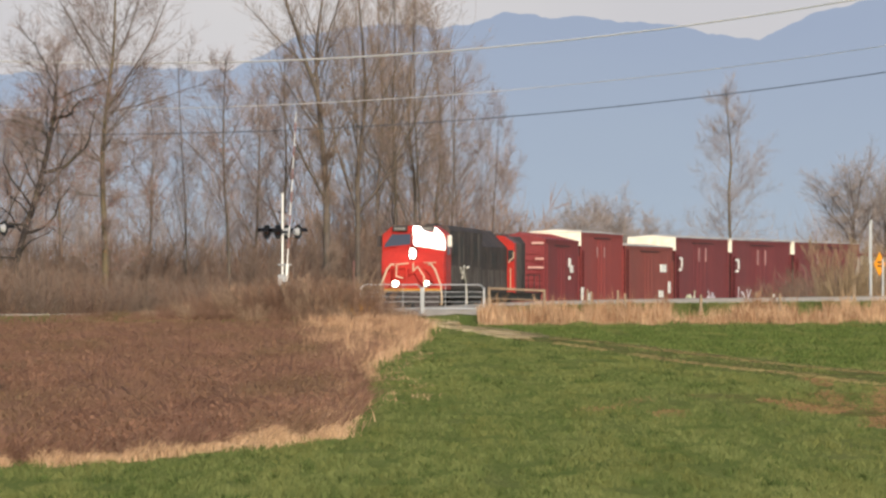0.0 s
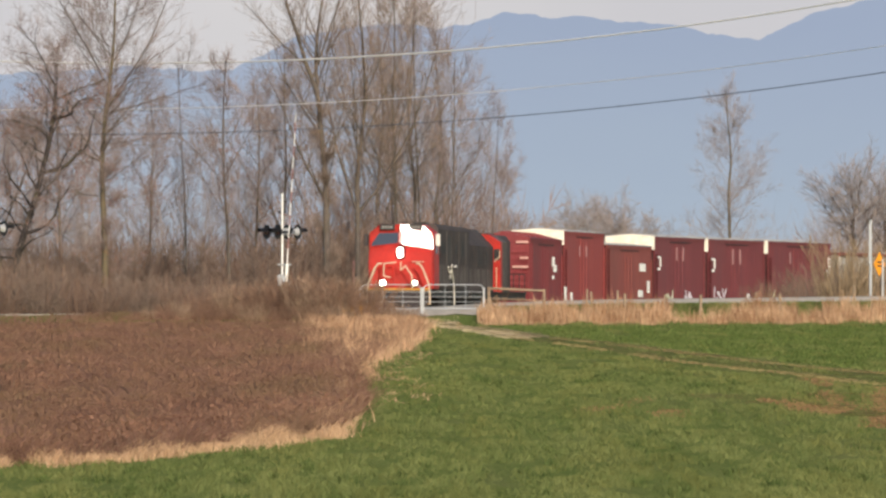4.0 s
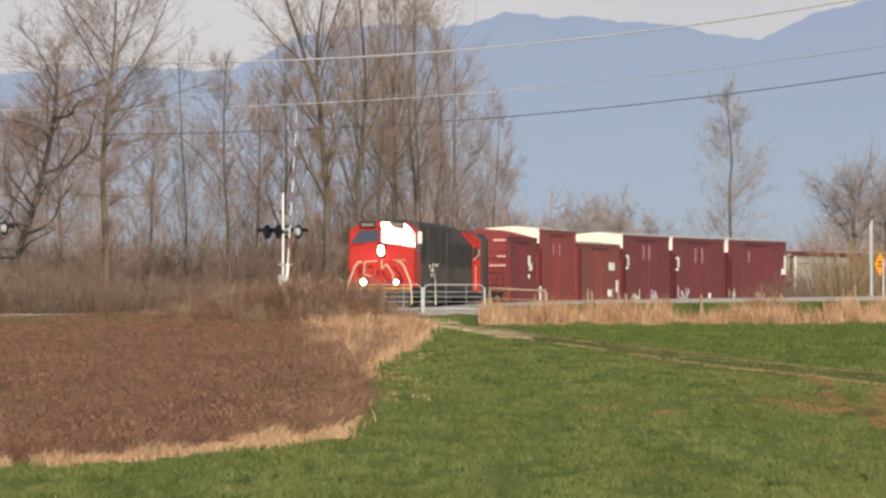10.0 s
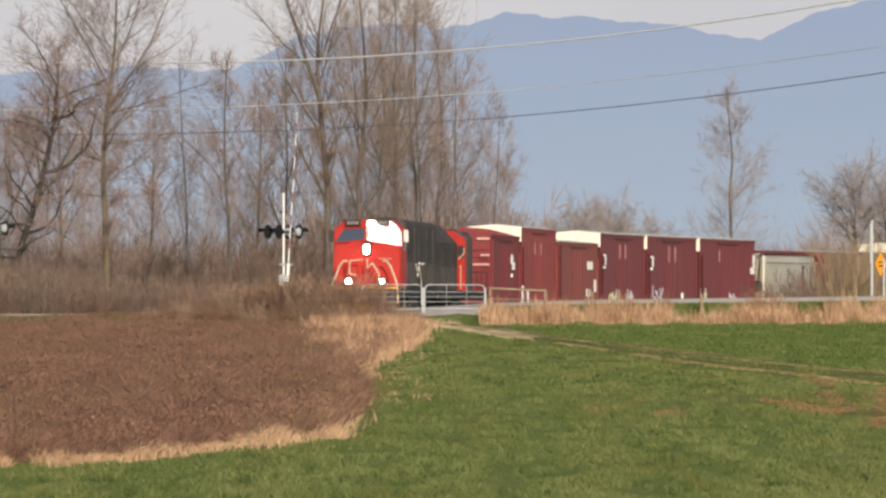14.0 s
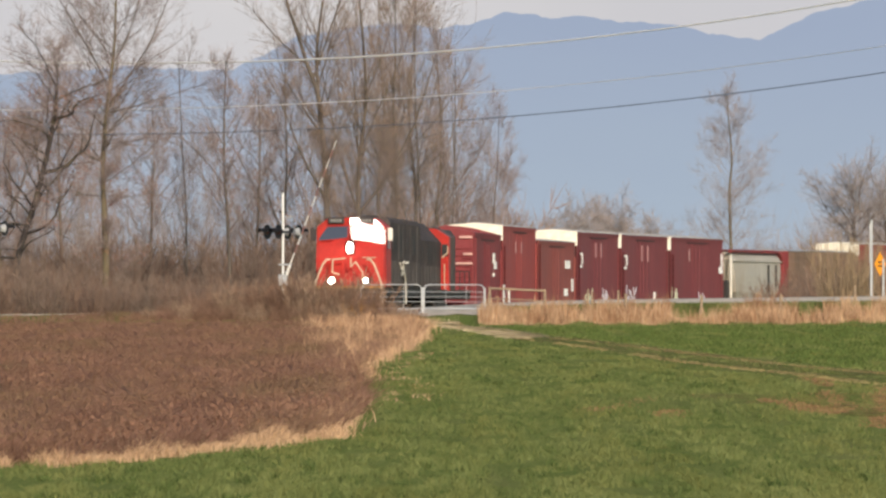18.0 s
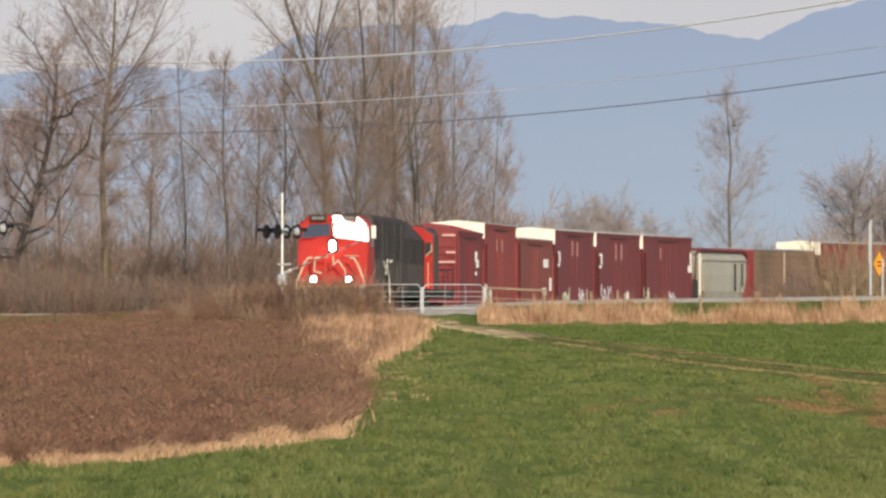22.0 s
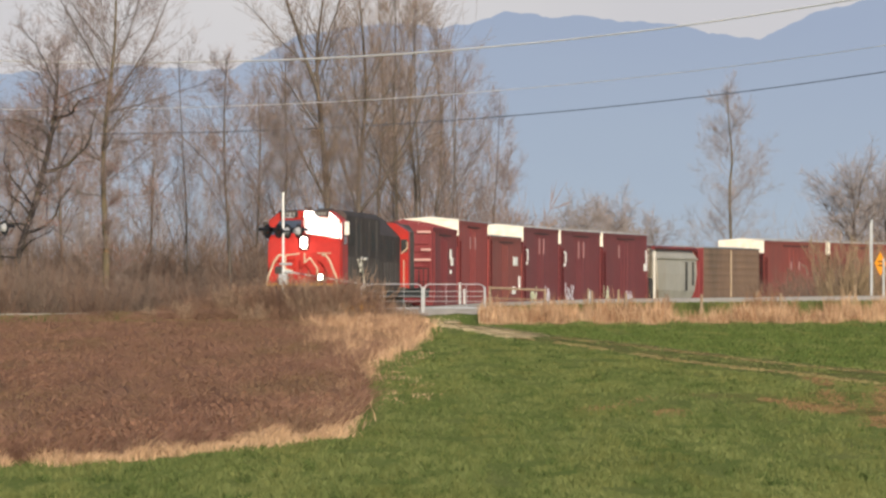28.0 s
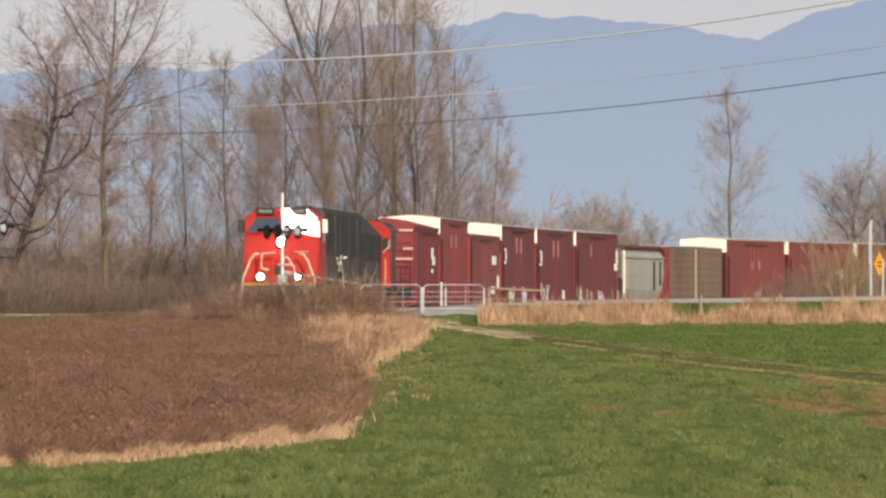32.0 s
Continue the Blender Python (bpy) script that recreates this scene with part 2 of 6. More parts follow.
def build_mountains():
    m = bpy.data.materials.new("haze_glow_mountain")
    m.use_nodes = True
    n, l = m.node_tree.nodes, m.node_tree.links
    n.remove(n["Principled BSDF"])
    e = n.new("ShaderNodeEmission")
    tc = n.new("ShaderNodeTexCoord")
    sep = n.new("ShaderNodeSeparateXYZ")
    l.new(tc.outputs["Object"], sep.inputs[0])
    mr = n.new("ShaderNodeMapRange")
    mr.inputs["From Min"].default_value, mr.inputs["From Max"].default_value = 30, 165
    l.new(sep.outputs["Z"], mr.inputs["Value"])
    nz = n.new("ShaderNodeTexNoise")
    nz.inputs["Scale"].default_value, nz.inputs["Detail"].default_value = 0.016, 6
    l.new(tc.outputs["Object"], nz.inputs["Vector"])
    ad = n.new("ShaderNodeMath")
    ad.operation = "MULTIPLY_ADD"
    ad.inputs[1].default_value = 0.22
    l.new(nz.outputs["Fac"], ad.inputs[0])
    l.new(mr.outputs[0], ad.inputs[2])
    # distance haze put into the glow: paler low down, bluer towards the ridge
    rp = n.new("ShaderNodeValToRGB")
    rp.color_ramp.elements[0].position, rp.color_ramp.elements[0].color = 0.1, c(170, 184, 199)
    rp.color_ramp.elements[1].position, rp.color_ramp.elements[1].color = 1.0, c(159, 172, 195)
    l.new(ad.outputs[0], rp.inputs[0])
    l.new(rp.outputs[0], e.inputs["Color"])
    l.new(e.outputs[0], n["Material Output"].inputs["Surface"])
    # ridge: way sideways over distance, height over distance, both in thousandths
    ridge = ((-60, 28), (-50, 28.8), (-35.5, 29.6), (-28, 29), (-24.3, 29.4), (-20, 31.5), (-17.2, 33), (-10, 34.3), (-5, 34.6), (0, 34.0), (4, 34.8), (7.2, 35.9), (9.8, 35.8), (12.2, 35.2), (16, 35.5), (20, 34.9), (23, 34.7), (27, 34.5), (30.5, 33.6), (34, 33),
             (37, 32.8), (40, 34.2), (44, 36), (50, 37.4), (60, 39), (75, 40))
    y = 4300.0
    xs = np.linspace(-60, 75, 271)
    top = np.interp(xs, [r[0] for r in ridge], [r[1] for r in ridge])
    v, t = [], []
    for i, (a, h) in enumerate(zip(xs, top)):
        h = h + 0.3 * noise.noise((a * 0.5, 0, 0)) + 0.16 * noise.noise((a * 1.7, 1, 0)) + 0.08 * noise.noise((a * 5.0, 2, 0))
        x = a * 4.3
        for k in range(7):
            f = k / 6
            dy = -500 * (1 - f) + 60 * noise.noise((a * 0.4, f * 3, 2)) * (1 - f)
            v.append((x * (y + dy) / y, y + dy, EYE[2] + h * (y + dy) / 1000 * f - 3 * (1 - f)))
    for i in range(len(xs) - 1):
        for k in range(6):
            a = i * 7 + k
            t += [(a, a + 7, a + 8), (a, a + 8, a + 1)]
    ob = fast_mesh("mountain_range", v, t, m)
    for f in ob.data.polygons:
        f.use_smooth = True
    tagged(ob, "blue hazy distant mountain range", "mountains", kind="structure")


build_mountains()


def build_sky_veil():
    """Glowing backdrop that carries the pale haze of the sky, well behind the mountains."""
    m = bpy.data.materials.new("glowing_pale_haze")
    m.use_nodes = True
    n, l = m.node_tree.nodes, m.node_tree.links
    n.remove(n["Principled BSDF"])
    e = n.new("ShaderNodeEmission")
    tc = n.new("ShaderNodeTexCoord")
    nz = n.new("ShaderNodeTexNoise")
    nz.inputs["Scale"].default_value, nz.inputs["Detail"].default_value = 0.004, 4
    l.new(tc.outputs["Object"], nz.inputs["Vector"])
    rp = n.new("ShaderNodeValToRGB")
    rp.color_ramp.elements[0].position, rp.color_ramp.elements[0].color = 0.3, c(201, 200, 205)
    rp.color_ramp.elements[1].position, rp.color_ramp.elements[1].color = 0.75, c(216, 213, 213)
    l.new(nz.outputs["Fac"], rp.inputs[0])
    l.new(rp.outputs[0], e.inputs["Color"])
    l.new(e.outputs[0], n["Material Output"].inputs["Surface"])
    v, t = [], []
    for i in range(41):
        a = radians(-40 + 2 * i)
        for z in (-10, 450):
            v.append((math.sin(a) * 4850, math.cos(a) * 4850, z))
    for i in range(40):
        t += [(2 * i, 2 * i + 2, 2 * i + 3), (2 * i, 2 * i + 3, 2 * i + 1)]
    tagged(fast_mesh("backdrop", v, t, m), "pale hazy sky over the far horizon", "sky", kind="structure")


build_sky_veil()


# ruts of a farm track and bare soil in the meadow
def soil_mat(name, a, b, cover, most=0.85):
    m = mat(name, a, b, 1.2, 0.95, fine=6, spec=0.0)
    n, l = m.node_tree.nodes, m.node_tree.links
    tc = n.new("ShaderNodeTexCoord")
    nz = n.new("ShaderNodeTexNoise")
    nz.inputs["Scale"].default_value, nz.inputs["Detail"].default_value, nz.inputs["Roughness"].default_value = 1.3, 6, 0.7
    l.new(tc.outputs["Object"], nz.inputs["Vector"])
    rp = n.new("ShaderNodeValToRGB")
    rp.color_ramp.elements[0].position, rp.color_ramp.elements[1].position = 0.62 - cover * 0.3, 0.78 - cover * 0.3
    rp.color_ramp.elements[1].color = (most, most, most, 1)
    l.new(nz.outputs["Fac"], rp.inputs[0])
    l.new(rp.outputs[0], n["Principled BSDF"].inputs["Alpha"])
    return m


DRY = soil_mat("dry_track_soil", c(152, 128, 88), c(170, 144, 102), 0.55, 0.7)
GATEGRAVEL = soil_mat("gate_gravel", c(196, 170, 130), c(220, 196, 158), 0.5, 0.9)
REDSOIL = soil_mat("reddish_bare_soil", c(176, 128, 88), c(196, 148, 104), 0.45, 0.4)


def smooth_line(pts, n=8):
    out = []
    for i in range(len(pts) - 1):
        p = [Vector((*pts[max(0, min(len(pts) - 1, i + k))], 0)) for k in (-1, 0, 1, 2)]
        for j in range(n):
            t = j / n
            q = 0.5 * (2 * p[1] + (p[2] - p[0]) * t + (2 * p[0] - 5 * p[1] + 4 * p[2] - p[3]) * t * t + (3 * p[1] - p[0] - 3 * p[2] + p[3]) * t ** 3)
            out.append((q.x, q.y))
    return out + [pts[-1]]


RUT_A = ((-0.35, 309.5), (0.32, 305.2), (1.39, 277.8), (2.34, 250.8), (3.31, 232.0), (4.38, 210.0), (5.21, 189.5), (6.02, 176.5), (6.8, 167.0), (7.81, 150.8), (9.5, 135))
RUT_B = ((0.5, 309), (1.4, 296), (2.8, 258.0), (4.2, 239.2), (5.3, 219.0), (6.22, 202.0), (7.36, 180.8), (8.65, 167.0), (10.5, 150))
WORN = soil_mat("worn_track_grass", c(128, 114, 76), c(146, 130, 90), 0.6, 0.55)
MID_TRACK = [((a + 1.0 * (y < 300)), y) for a, y in RUT_A[1:]]
tagged(ribbon("worn_strip", smooth_line(MID_TRACK), 0.7, 0.024, WORN, jag=0.4, seed=8), "worn thin grass between the wheel ruts", "worn grass", kind="structure")
tagged(ribbon("rut", smooth_line(RUT_A), 0.28, 0.03, DRY, jag=0.8, seed=2), "dry pale wheel rut across the meadow", "wheel rut", kind="structure")
tagged(ribbon("rut", smooth_line(RUT_B), 0.26, 0.03, DRY, jag=0.8, seed=3), "dry pale wheel rut across the meadow", "wheel rut", kind="structure")
tagged(ribbon("rut", smooth_line(((-0.2, 309.8), (0.6, 300), (1.7, 275), (2.6, 250))), 0.85, 0.036, GATEGRAVEL, jag=0.4, seed=4), "dry pale gravel at the gate", "wheel rut", kind="structure")
apron_line = [(x + 0.529 * 4.9, road_y(x) - 0.8486 * 4.9) for x in np.arange(-5.2, -0.2, 0.4)]
tagged(ribbon("gate_apron", apron_line, 1.35, 0.04, GRAVEL, jag=0.3, seed=12), "pale gravel apron in front of the gate", "gravel", kind="structure")
tagged(ribbon("bare_soil", smooth_line(((4.4, 138), (5.2, 131), (5.6, 122), (6.4, 117))), 0.6, 0.026, REDSOIL, jag=0.6, seed=5), "reddish bare soil in the grass", "soil", kind="structure")
tagged(ribbon("bare_soil", smooth_line(((6.9, 160), (6.7, 150), (6.2, 138), (5.9, 122), (6.2, 108))), 0.34, 0.03, REDSOIL, jag=0.6, seed=6), "reddish bare soil in the grass", "soil", kind="structure")
tagged(ribbon("bare_soil", smooth_line(((7.6, 148), (6.9, 135), (6.3, 122), (5.6, 110))), 0.3, 0.034, REDSOIL, jag=0.6, seed=7), "reddish bare soil in the grass", "soil", kind="structure")


# ---------------------------------------------------------------- rolling stock
GRAFFITI_A = mat("graffiti_pale_green", c(190, 200, 150), c(226, 226, 210), 3.0, 0.6)
GRAFFITI_B = mat("graffiti_lilac", c(196, 186, 204), c(236, 230, 232), 3.0, 0.6)
SIDEWHITE = mat("side_white_and_mirror_glint", c(214, 208, 196), c(232, 226, 214), 2.0, 0.5)
ROSE = mat("sunlit_rib_pink", c(196, 150, 140), c(214, 170, 158), 2.0, 0.6)
FAINT = mat("faded_lettering_paint", c(160, 120, 120), c(180, 140, 138), 2.0, 0.7)
FIGURE = mat("pale_figure_paint", c(130, 128, 122), c(150, 148, 142), 2.0, 0.6)
SOOT = mat("sooty_brown_black_paint", c(80, 73, 70), c(104, 96, 92), 0.9, 0.8, dirt=c(70, 60, 56), spec=0.12)
SOOT_PANE = mat("dark_side_glass", c(24, 24, 26), c(36, 36, 38), 2.0, 0.35)


def bogie(parent, y, wheels=2, base=1.75):
    b = part("bogie", boxed(-1.15, 1.15, y - base / 2 - 0.5, y + base / 2 + 0.5, 0.40, 0.78, bevel=0.06), DARK, parent)
    for i in range(wheels):
        yy = y - base / 2 + base * i / (wheels - 1)
        for x in (-0.78, 0.78):
            bm = bmesh.new()
            rod(bm, (x - 0.065, yy, 0.46), (x + 0.065, yy, 0.46), 0.46, 16)
            part("wheel", bm, STEEL, b)
    return b


def locomotive(label):
    """Cab end at y 0, full-width black cowl behind."""
    e = new("locomotive")
    tagged(e, label, "locomotive")
    part("underframe", boxed(-1.45, 1.45, 0.45, 22.0, 1.28, 1.66, bevel=0.03), DARK, e)
    part("fuel_tank", boxed(-1.3, 1.3, 8.6, 14.0, 0.45, 1.28, bevel=0.15), DARK, e)
    # nose: tapers upwards to the foot of the windscreens
    bm = bmesh.new()
    loft(bm, [[(-1.50, 0.95, 1.64), (1.50, 0.95, 1.64), (1.50, 2.9, 1.64), (-1.50, 2.9, 1.64)],
              [(-1.52, 1.02, 2.9), (1.52, 1.02, 2.9), (1.52, 2.9, 2.9), (-1.52, 2.9, 2.9)],
              [(-1.52, 1.20, 3.48), (1.52, 1.20, 3.48), (1.52, 2.9, 3.48), (-1.52, 2.9, 3.48)],
              [(-0.55, 1.32, 3.78), (0.55, 1.32, 3.78), (0.55, 2.9, 3.78), (-0.55, 2.9, 3.78)]])
    bmesh.ops.bevel(bm, geom=[x for x in bm.edges if x.calc_length() > 0.5], offset=0.05, segments=2, affect="EDGES")
    part("nose", bm, RED, e, "bright red nose")
    # cab with bevelled roof shoulders
    prof = [(-1.55, 1.64), (1.55, 1.64), (1.55, 4.32), (1.02, 4.74), (-1.02, 4.74), (-1.55, 4.32)]
    bm = prism(bmesh.new(), prof, 1.62, 4.4)
    bmesh.ops.bevel(bm, geom=list(bm.edges), offset=0.04, segments=1, affect="EDGES")
    cab = part("cab", bm, RED, e, "red cab with bevelled roof")
    part("side_window", boxed(1.545, 1.575, 2.5, 3.7, 3.35, 4.1), PANE, cab)
    part("side_window", boxed(-1.575, -1.545, 2.5, 3.7, 3.35, 4.1), PANE, cab)
    # two windscreens that stand in a slight arrow
    for sx, yaw, tilt in ((1, WS_YAW, WS_TILT), (-1, -13.0, WS_TILT)):
        holder = Matrix.Translation((sx * 0.78, 1.38 if sx > 0 else 1.50, 4.0)) @ Euler((radians(-tilt), 0, radians(yaw))).to_matrix().to_4x4()
        z0, z1 = -0.42, 0.40
        if sx > 0:
            poly = [(-0.74, 0, z0 + 0.18), (0.70, 0, z0 - 0.04), (0.70, 0, z1 + 0.0), (-0.74, 0, z1 + 0.04)]
        else:
            poly = [(-0.68, 0, z0 + 0.1), (0.68, 0, z0 + 0.24), (0.68, 0, z1 - 0.02), (-0.72, 0, z1 - 0.06)]
        bm = plate(bmesh.new(), poly, 0.05, (0, 1, 0))
        bm.transform(holder)
        if sx > 0:
            # added glossy plate, set at the pane's angle to throw the sun's glare back
            brow = plate(bmesh.new(), [(-0.79, 0.03, -0.2), (0.77, 0.03, -0.44), (0.77, 0.03, 0.32), (0.24, 0.03, 0.73), (-0.79, 0.03, 0.73)], 0.06, (0, 1, 0))
            brow.transform(holder)
            part("glare_plate", brow, RED_GLOSS, cab, "red plate added round the window to throw back the sun")
        part("windscreen", bm, PANE, cab, "sun-struck windscreen pane" if sx > 0 else "dark windscreen pane")
        bm = bmesh.new()
        n = len(poly)
        for i in range(n):
            rod(bm, Vector(poly[i]) + Vector((0, 0.02, 0)), Vector(poly[(i + 1) % n]) + Vector((0, 0.02, 0)), 0.035, 6)
        bm.transform(holder)
        part("windscreen_frame", bm, RED, cab)
        bm = boxed(sx * 0.66 - 0.36, sx * 0.66 + 0.36, 1.42, 1.7, 4.47, 4.74, bevel=0.03)
        nb = part("number_board", bm, BLACK, cab, "black board with pale figures")
        for k in range(4):
            xx = sx * 0.66 - 0.2 + k * 0.13
            part("figure_bar", boxed(xx - 0.04, xx + 0.04, 1.405, 1.42, 4.55, 4.66), FIGURE, nb)
    # mirrors, wipers
    for sx in (-1, 1):
        # the right mirror's white holds the sun's glint; the left one stays black
        part("mirror", boxed(sx * 1.72 - 0.11, sx * 1.72 + 0.11, 1.9, 1.96, 3.72, 4.28, bevel=0.02), SIDEWHITE if sx > 0 else BLACK, cab, "small upright mirror")
        bm = bmesh.new()
        rod(bm, (sx * 1.5, 1.95, 4.0), (sx * 1.72, 1.94, 4.0), 0.02, 6)
        part("mirror_bracket", bm, BLACK, cab)
    # head lamps, one above the other
    h = part("headlight", boxed(-0.2, 0.2, 0.98, 1.3, 3.06, 3.72, bevel=0.08), BLACK, e)
    for z in (3.29, 3.49):
        bm = bmesh.new()
        rod(bm, (0, 0.9, z), (0, 0.99, z), 0.14, 18)
        part("lens", bm, LAMP, h, "lit lens")
    for sx in (-1, 1):
        bm = bmesh.new()
        rod(bm, (sx * 0.76, 0.3, 1.93), (sx * 0.76, 0.62, 1.93), 0.19, 16)
        d = part("ditch_light", bm, BLACK, e)
        bm = bmesh.new()
        rod(bm, (sx * 0.76, 0.24, 1.93), (sx * 0.76, 0.31, 1.93), 0.145 if sx < 0 else 0.115, 18)
        part("lens", bm, LAMP, d, "lit lens")
    # front platform, handrails, pilot
    part("anticlimber", boxed(-1.4, 1.4, 0.1, 1.0, 1.5, 1.68, bevel=0.04), BLACK, e)
    part("platform_edge", boxed(-1.45, 1.45, 0.06, 0.1, 1.58, 1.68), YELLOW, e, "yellow platform edge")
    bm = loft(bmesh.new(), [[(-1.4, 0.15, 1.5), (1.4, 0.15, 1.5), (1.4, 0.4, 1.5), (-1.4, 0.4, 1.5)], [(-1.3, -0.15, 0.2), (1.3, -0.15, 0.2), (1.3, 0.3, 0.2), (-1.3, 0.3, 0.2)]])
    part("plough", bm, BLACK, e)
    part("coupler", boxed(-0.18, 0.18, -0.55, 0.5, 0.7, 1.05, bevel=0.06), DARK, e)
    for sx in (-1, 1):
        bm = bmesh.new()
        rail(bm, [(sx * 0.82, 0.3, 2.86), (sx * 0.98, 0.22, 2.86), (sx * 1.16, 0.18, 2.62), (sx * 1.46, 0.14, 1.85), (sx * 1.5, 0.14, 1.3), (sx * 1.5, 0.14, 0.9)], 0.045)
        part("handrail", bm, RAILWHITE, e, "white bent handrail")
        bm = bmesh.new()
        rail(bm, [(sx * 0.12, 0.25, 2.92), (sx * 0.70, 0.25, 2.86), (sx * 0.72, 0.22, 2.28), (sx * 0.4, 0.22, 2.2)] if sx < 0 else [(0.1, 0.25, 2.95), (0.1, 0.25, 2.55), (0.32, 0.25, 2.75), (0.62, 0.25, 2.3), (0.66, 0.22, 1.7)], 0.035)
        part("handrail", bm, RAILWHITE, e, "white bent handrail")
        part("step", boxed(sx * 1.25 - 0.22, sx * 1.25 + 0.22, 0.35, 0.9, 0.5, 0.56), YELLOW, e)
        part("step", boxed(sx * 1.25 - 0.22, sx * 1.25 + 0.22, 0.35, 0.9, 0.9, 0.96), YELLOW, e)
    # side steps and their white rails halfway along the sill
    for pts in (((1.56, 12.6, 0.9), (1.58, 12.4, 1.5), (1.58, 12.0, 2.05)), ((1.58, 12.0, 2.05), (1.58, 11.0, 2.3), (1.58, 9.6, 2.5), (1.58, 9.2, 2.75)),
                ((1.58, 12.0, 2.05), (1.58, 11.2, 2.5), (1.58, 10.8, 2.8), (1.58, 11.4, 2.86))):
        bm = bmesh.new()
        rail(bm, pts, 0.034)
        part("handrail", bm, SIDEWHITE, e)
    bm = bmesh.new()
    rod(bm, (1.57, 12.6, 2.78), (1.57, 13.6, 2.82), 0.05, 6)
    part("air_hose", bm, SIDEWHITE, e)
    bm = bmesh.new()
    rod(bm, (1.57, 10.2, 2.2), (1.57, 10.6, 2.62), 0.03, 6)
    part("air_hose", bm, SIDEWHITE, e)
    # cowl
    prof = [(-1.5, 1.66), (1.5, 1.66), (1.5, 4.58), (1.34, 4.80), (-1.34, 4.80), (-1.5, 4.58)]
    bm = prism(bmesh.new(), prof, 4.4, 21.8)
    bmesh.ops.bevel(bm, geom=list(bm.edges), offset=0.04, segments=1, affect="EDGES")
    cowl = part("cowl", bm, BLACK, e, "sooty black full-width cowl")
    for y0, y1, z0, z1 in ((5.6, 8.6, 3.35, 3.95), (13.4, 14.6, 3.4, 3.9), (16.6, 18.8, 3.2, 4.1)):
        g = part("grille", boxed(1.49, 1.52, y0, y1, z0, z1), DARK, cowl)
        for k in range(3):
            zz = z0 + (k + 0.5) * (z1 - z0) / 3
            part("slat", boxed(1.52, 1.54, y0 + 0.05, y1 - 0.05, zz - 0.025, zz + 0.025), BLACK, g)
    for y0 in (4.8, 6.9, 9.0, 12.9, 15.0, 17.1, 19.2):
        part("side_door", boxed(1.49, 1.515, y0, y0 + 1.75, 1.8, 2.85), SOOT, cowl)
    for y0, y1 in ((8.9, 9.4), (11.4, 12.0), (15.6, 16.2), (19.4, 20.2)):
        part("body_strip", boxed(1.49, 1.512, y0, y1, 2.9, 4.5), SOOT, cowl, "paler sooty strip")
    part("body_panel", boxed(1.49, 1.512, 9.8, 11.2, 3.0, 4.3), DARK, cowl)
    part("exhaust_stack", boxed(-0.35, 0.35, 11.0, 12.0, 4.78, 4.95, bevel=0.05), DARK, e)
    bm = bmesh.new()
    for k in (-0.12, 0, 0.12):
        rod(bm, (k, 3.0, 4.86), (k, 3.5, 4.86), 0.05, 8, 0.02)
    rod(bm, (0, 3.4, 4.72), (0, 3.4, 4.9), 0.04, 6)
    part("horn", bm, BLACK, cab)
    part("coupler", boxed(-0.16, 0.16, 21.8, 23.2, 0.7, 1.02, bevel=0.05), DARK, e)
    part("rear_platform", boxed(-1.4, 1.4, 21.8, 22.7, 1.5, 1.64), DARK, e)
    # nose door, its latch, and grab irons on the nose
    part("nose_door", boxed(-1.05, -0.35, 0.93, 1.0, 1.75, 2.75, bevel=0.03), RED, e)
    bm = bmesh.new()
    rod(bm, (0.55, 0.93, 2.95), (1.15, 0.93, 2.95), 0.02, 6)
    part("grab_iron", bm, RAILWHITE, e)
    for y in (6.0, 9.0, 12.0, 15.0, 18.0, 21.0):
        bm = bmesh.new()
        rod(bm, (1.47, y, 1.55), (1.47, y, 1.68), 0.02, 6)
        part("lift_lug", bm, DARK, e)
    for x in (-0.5, 0.5):
        bm = bmesh.new()
        rod(bm, (x, 2.2, 4.72), (x, 2.2, 4.98), 0.015, 6)
        part("antenna", bm, BLACK, cab)
    for y in (13.4, 15.6, 17.8):
        bm = bmesh.new()
        rod(bm, (0, y, 4.78), (0, y, 4.9), 0.62, 20)
        part("roof_fan", bm, DARK, e)
    for y in (4.6, 17.6):
        bogie(e, y, 3, 3.6)
    return e


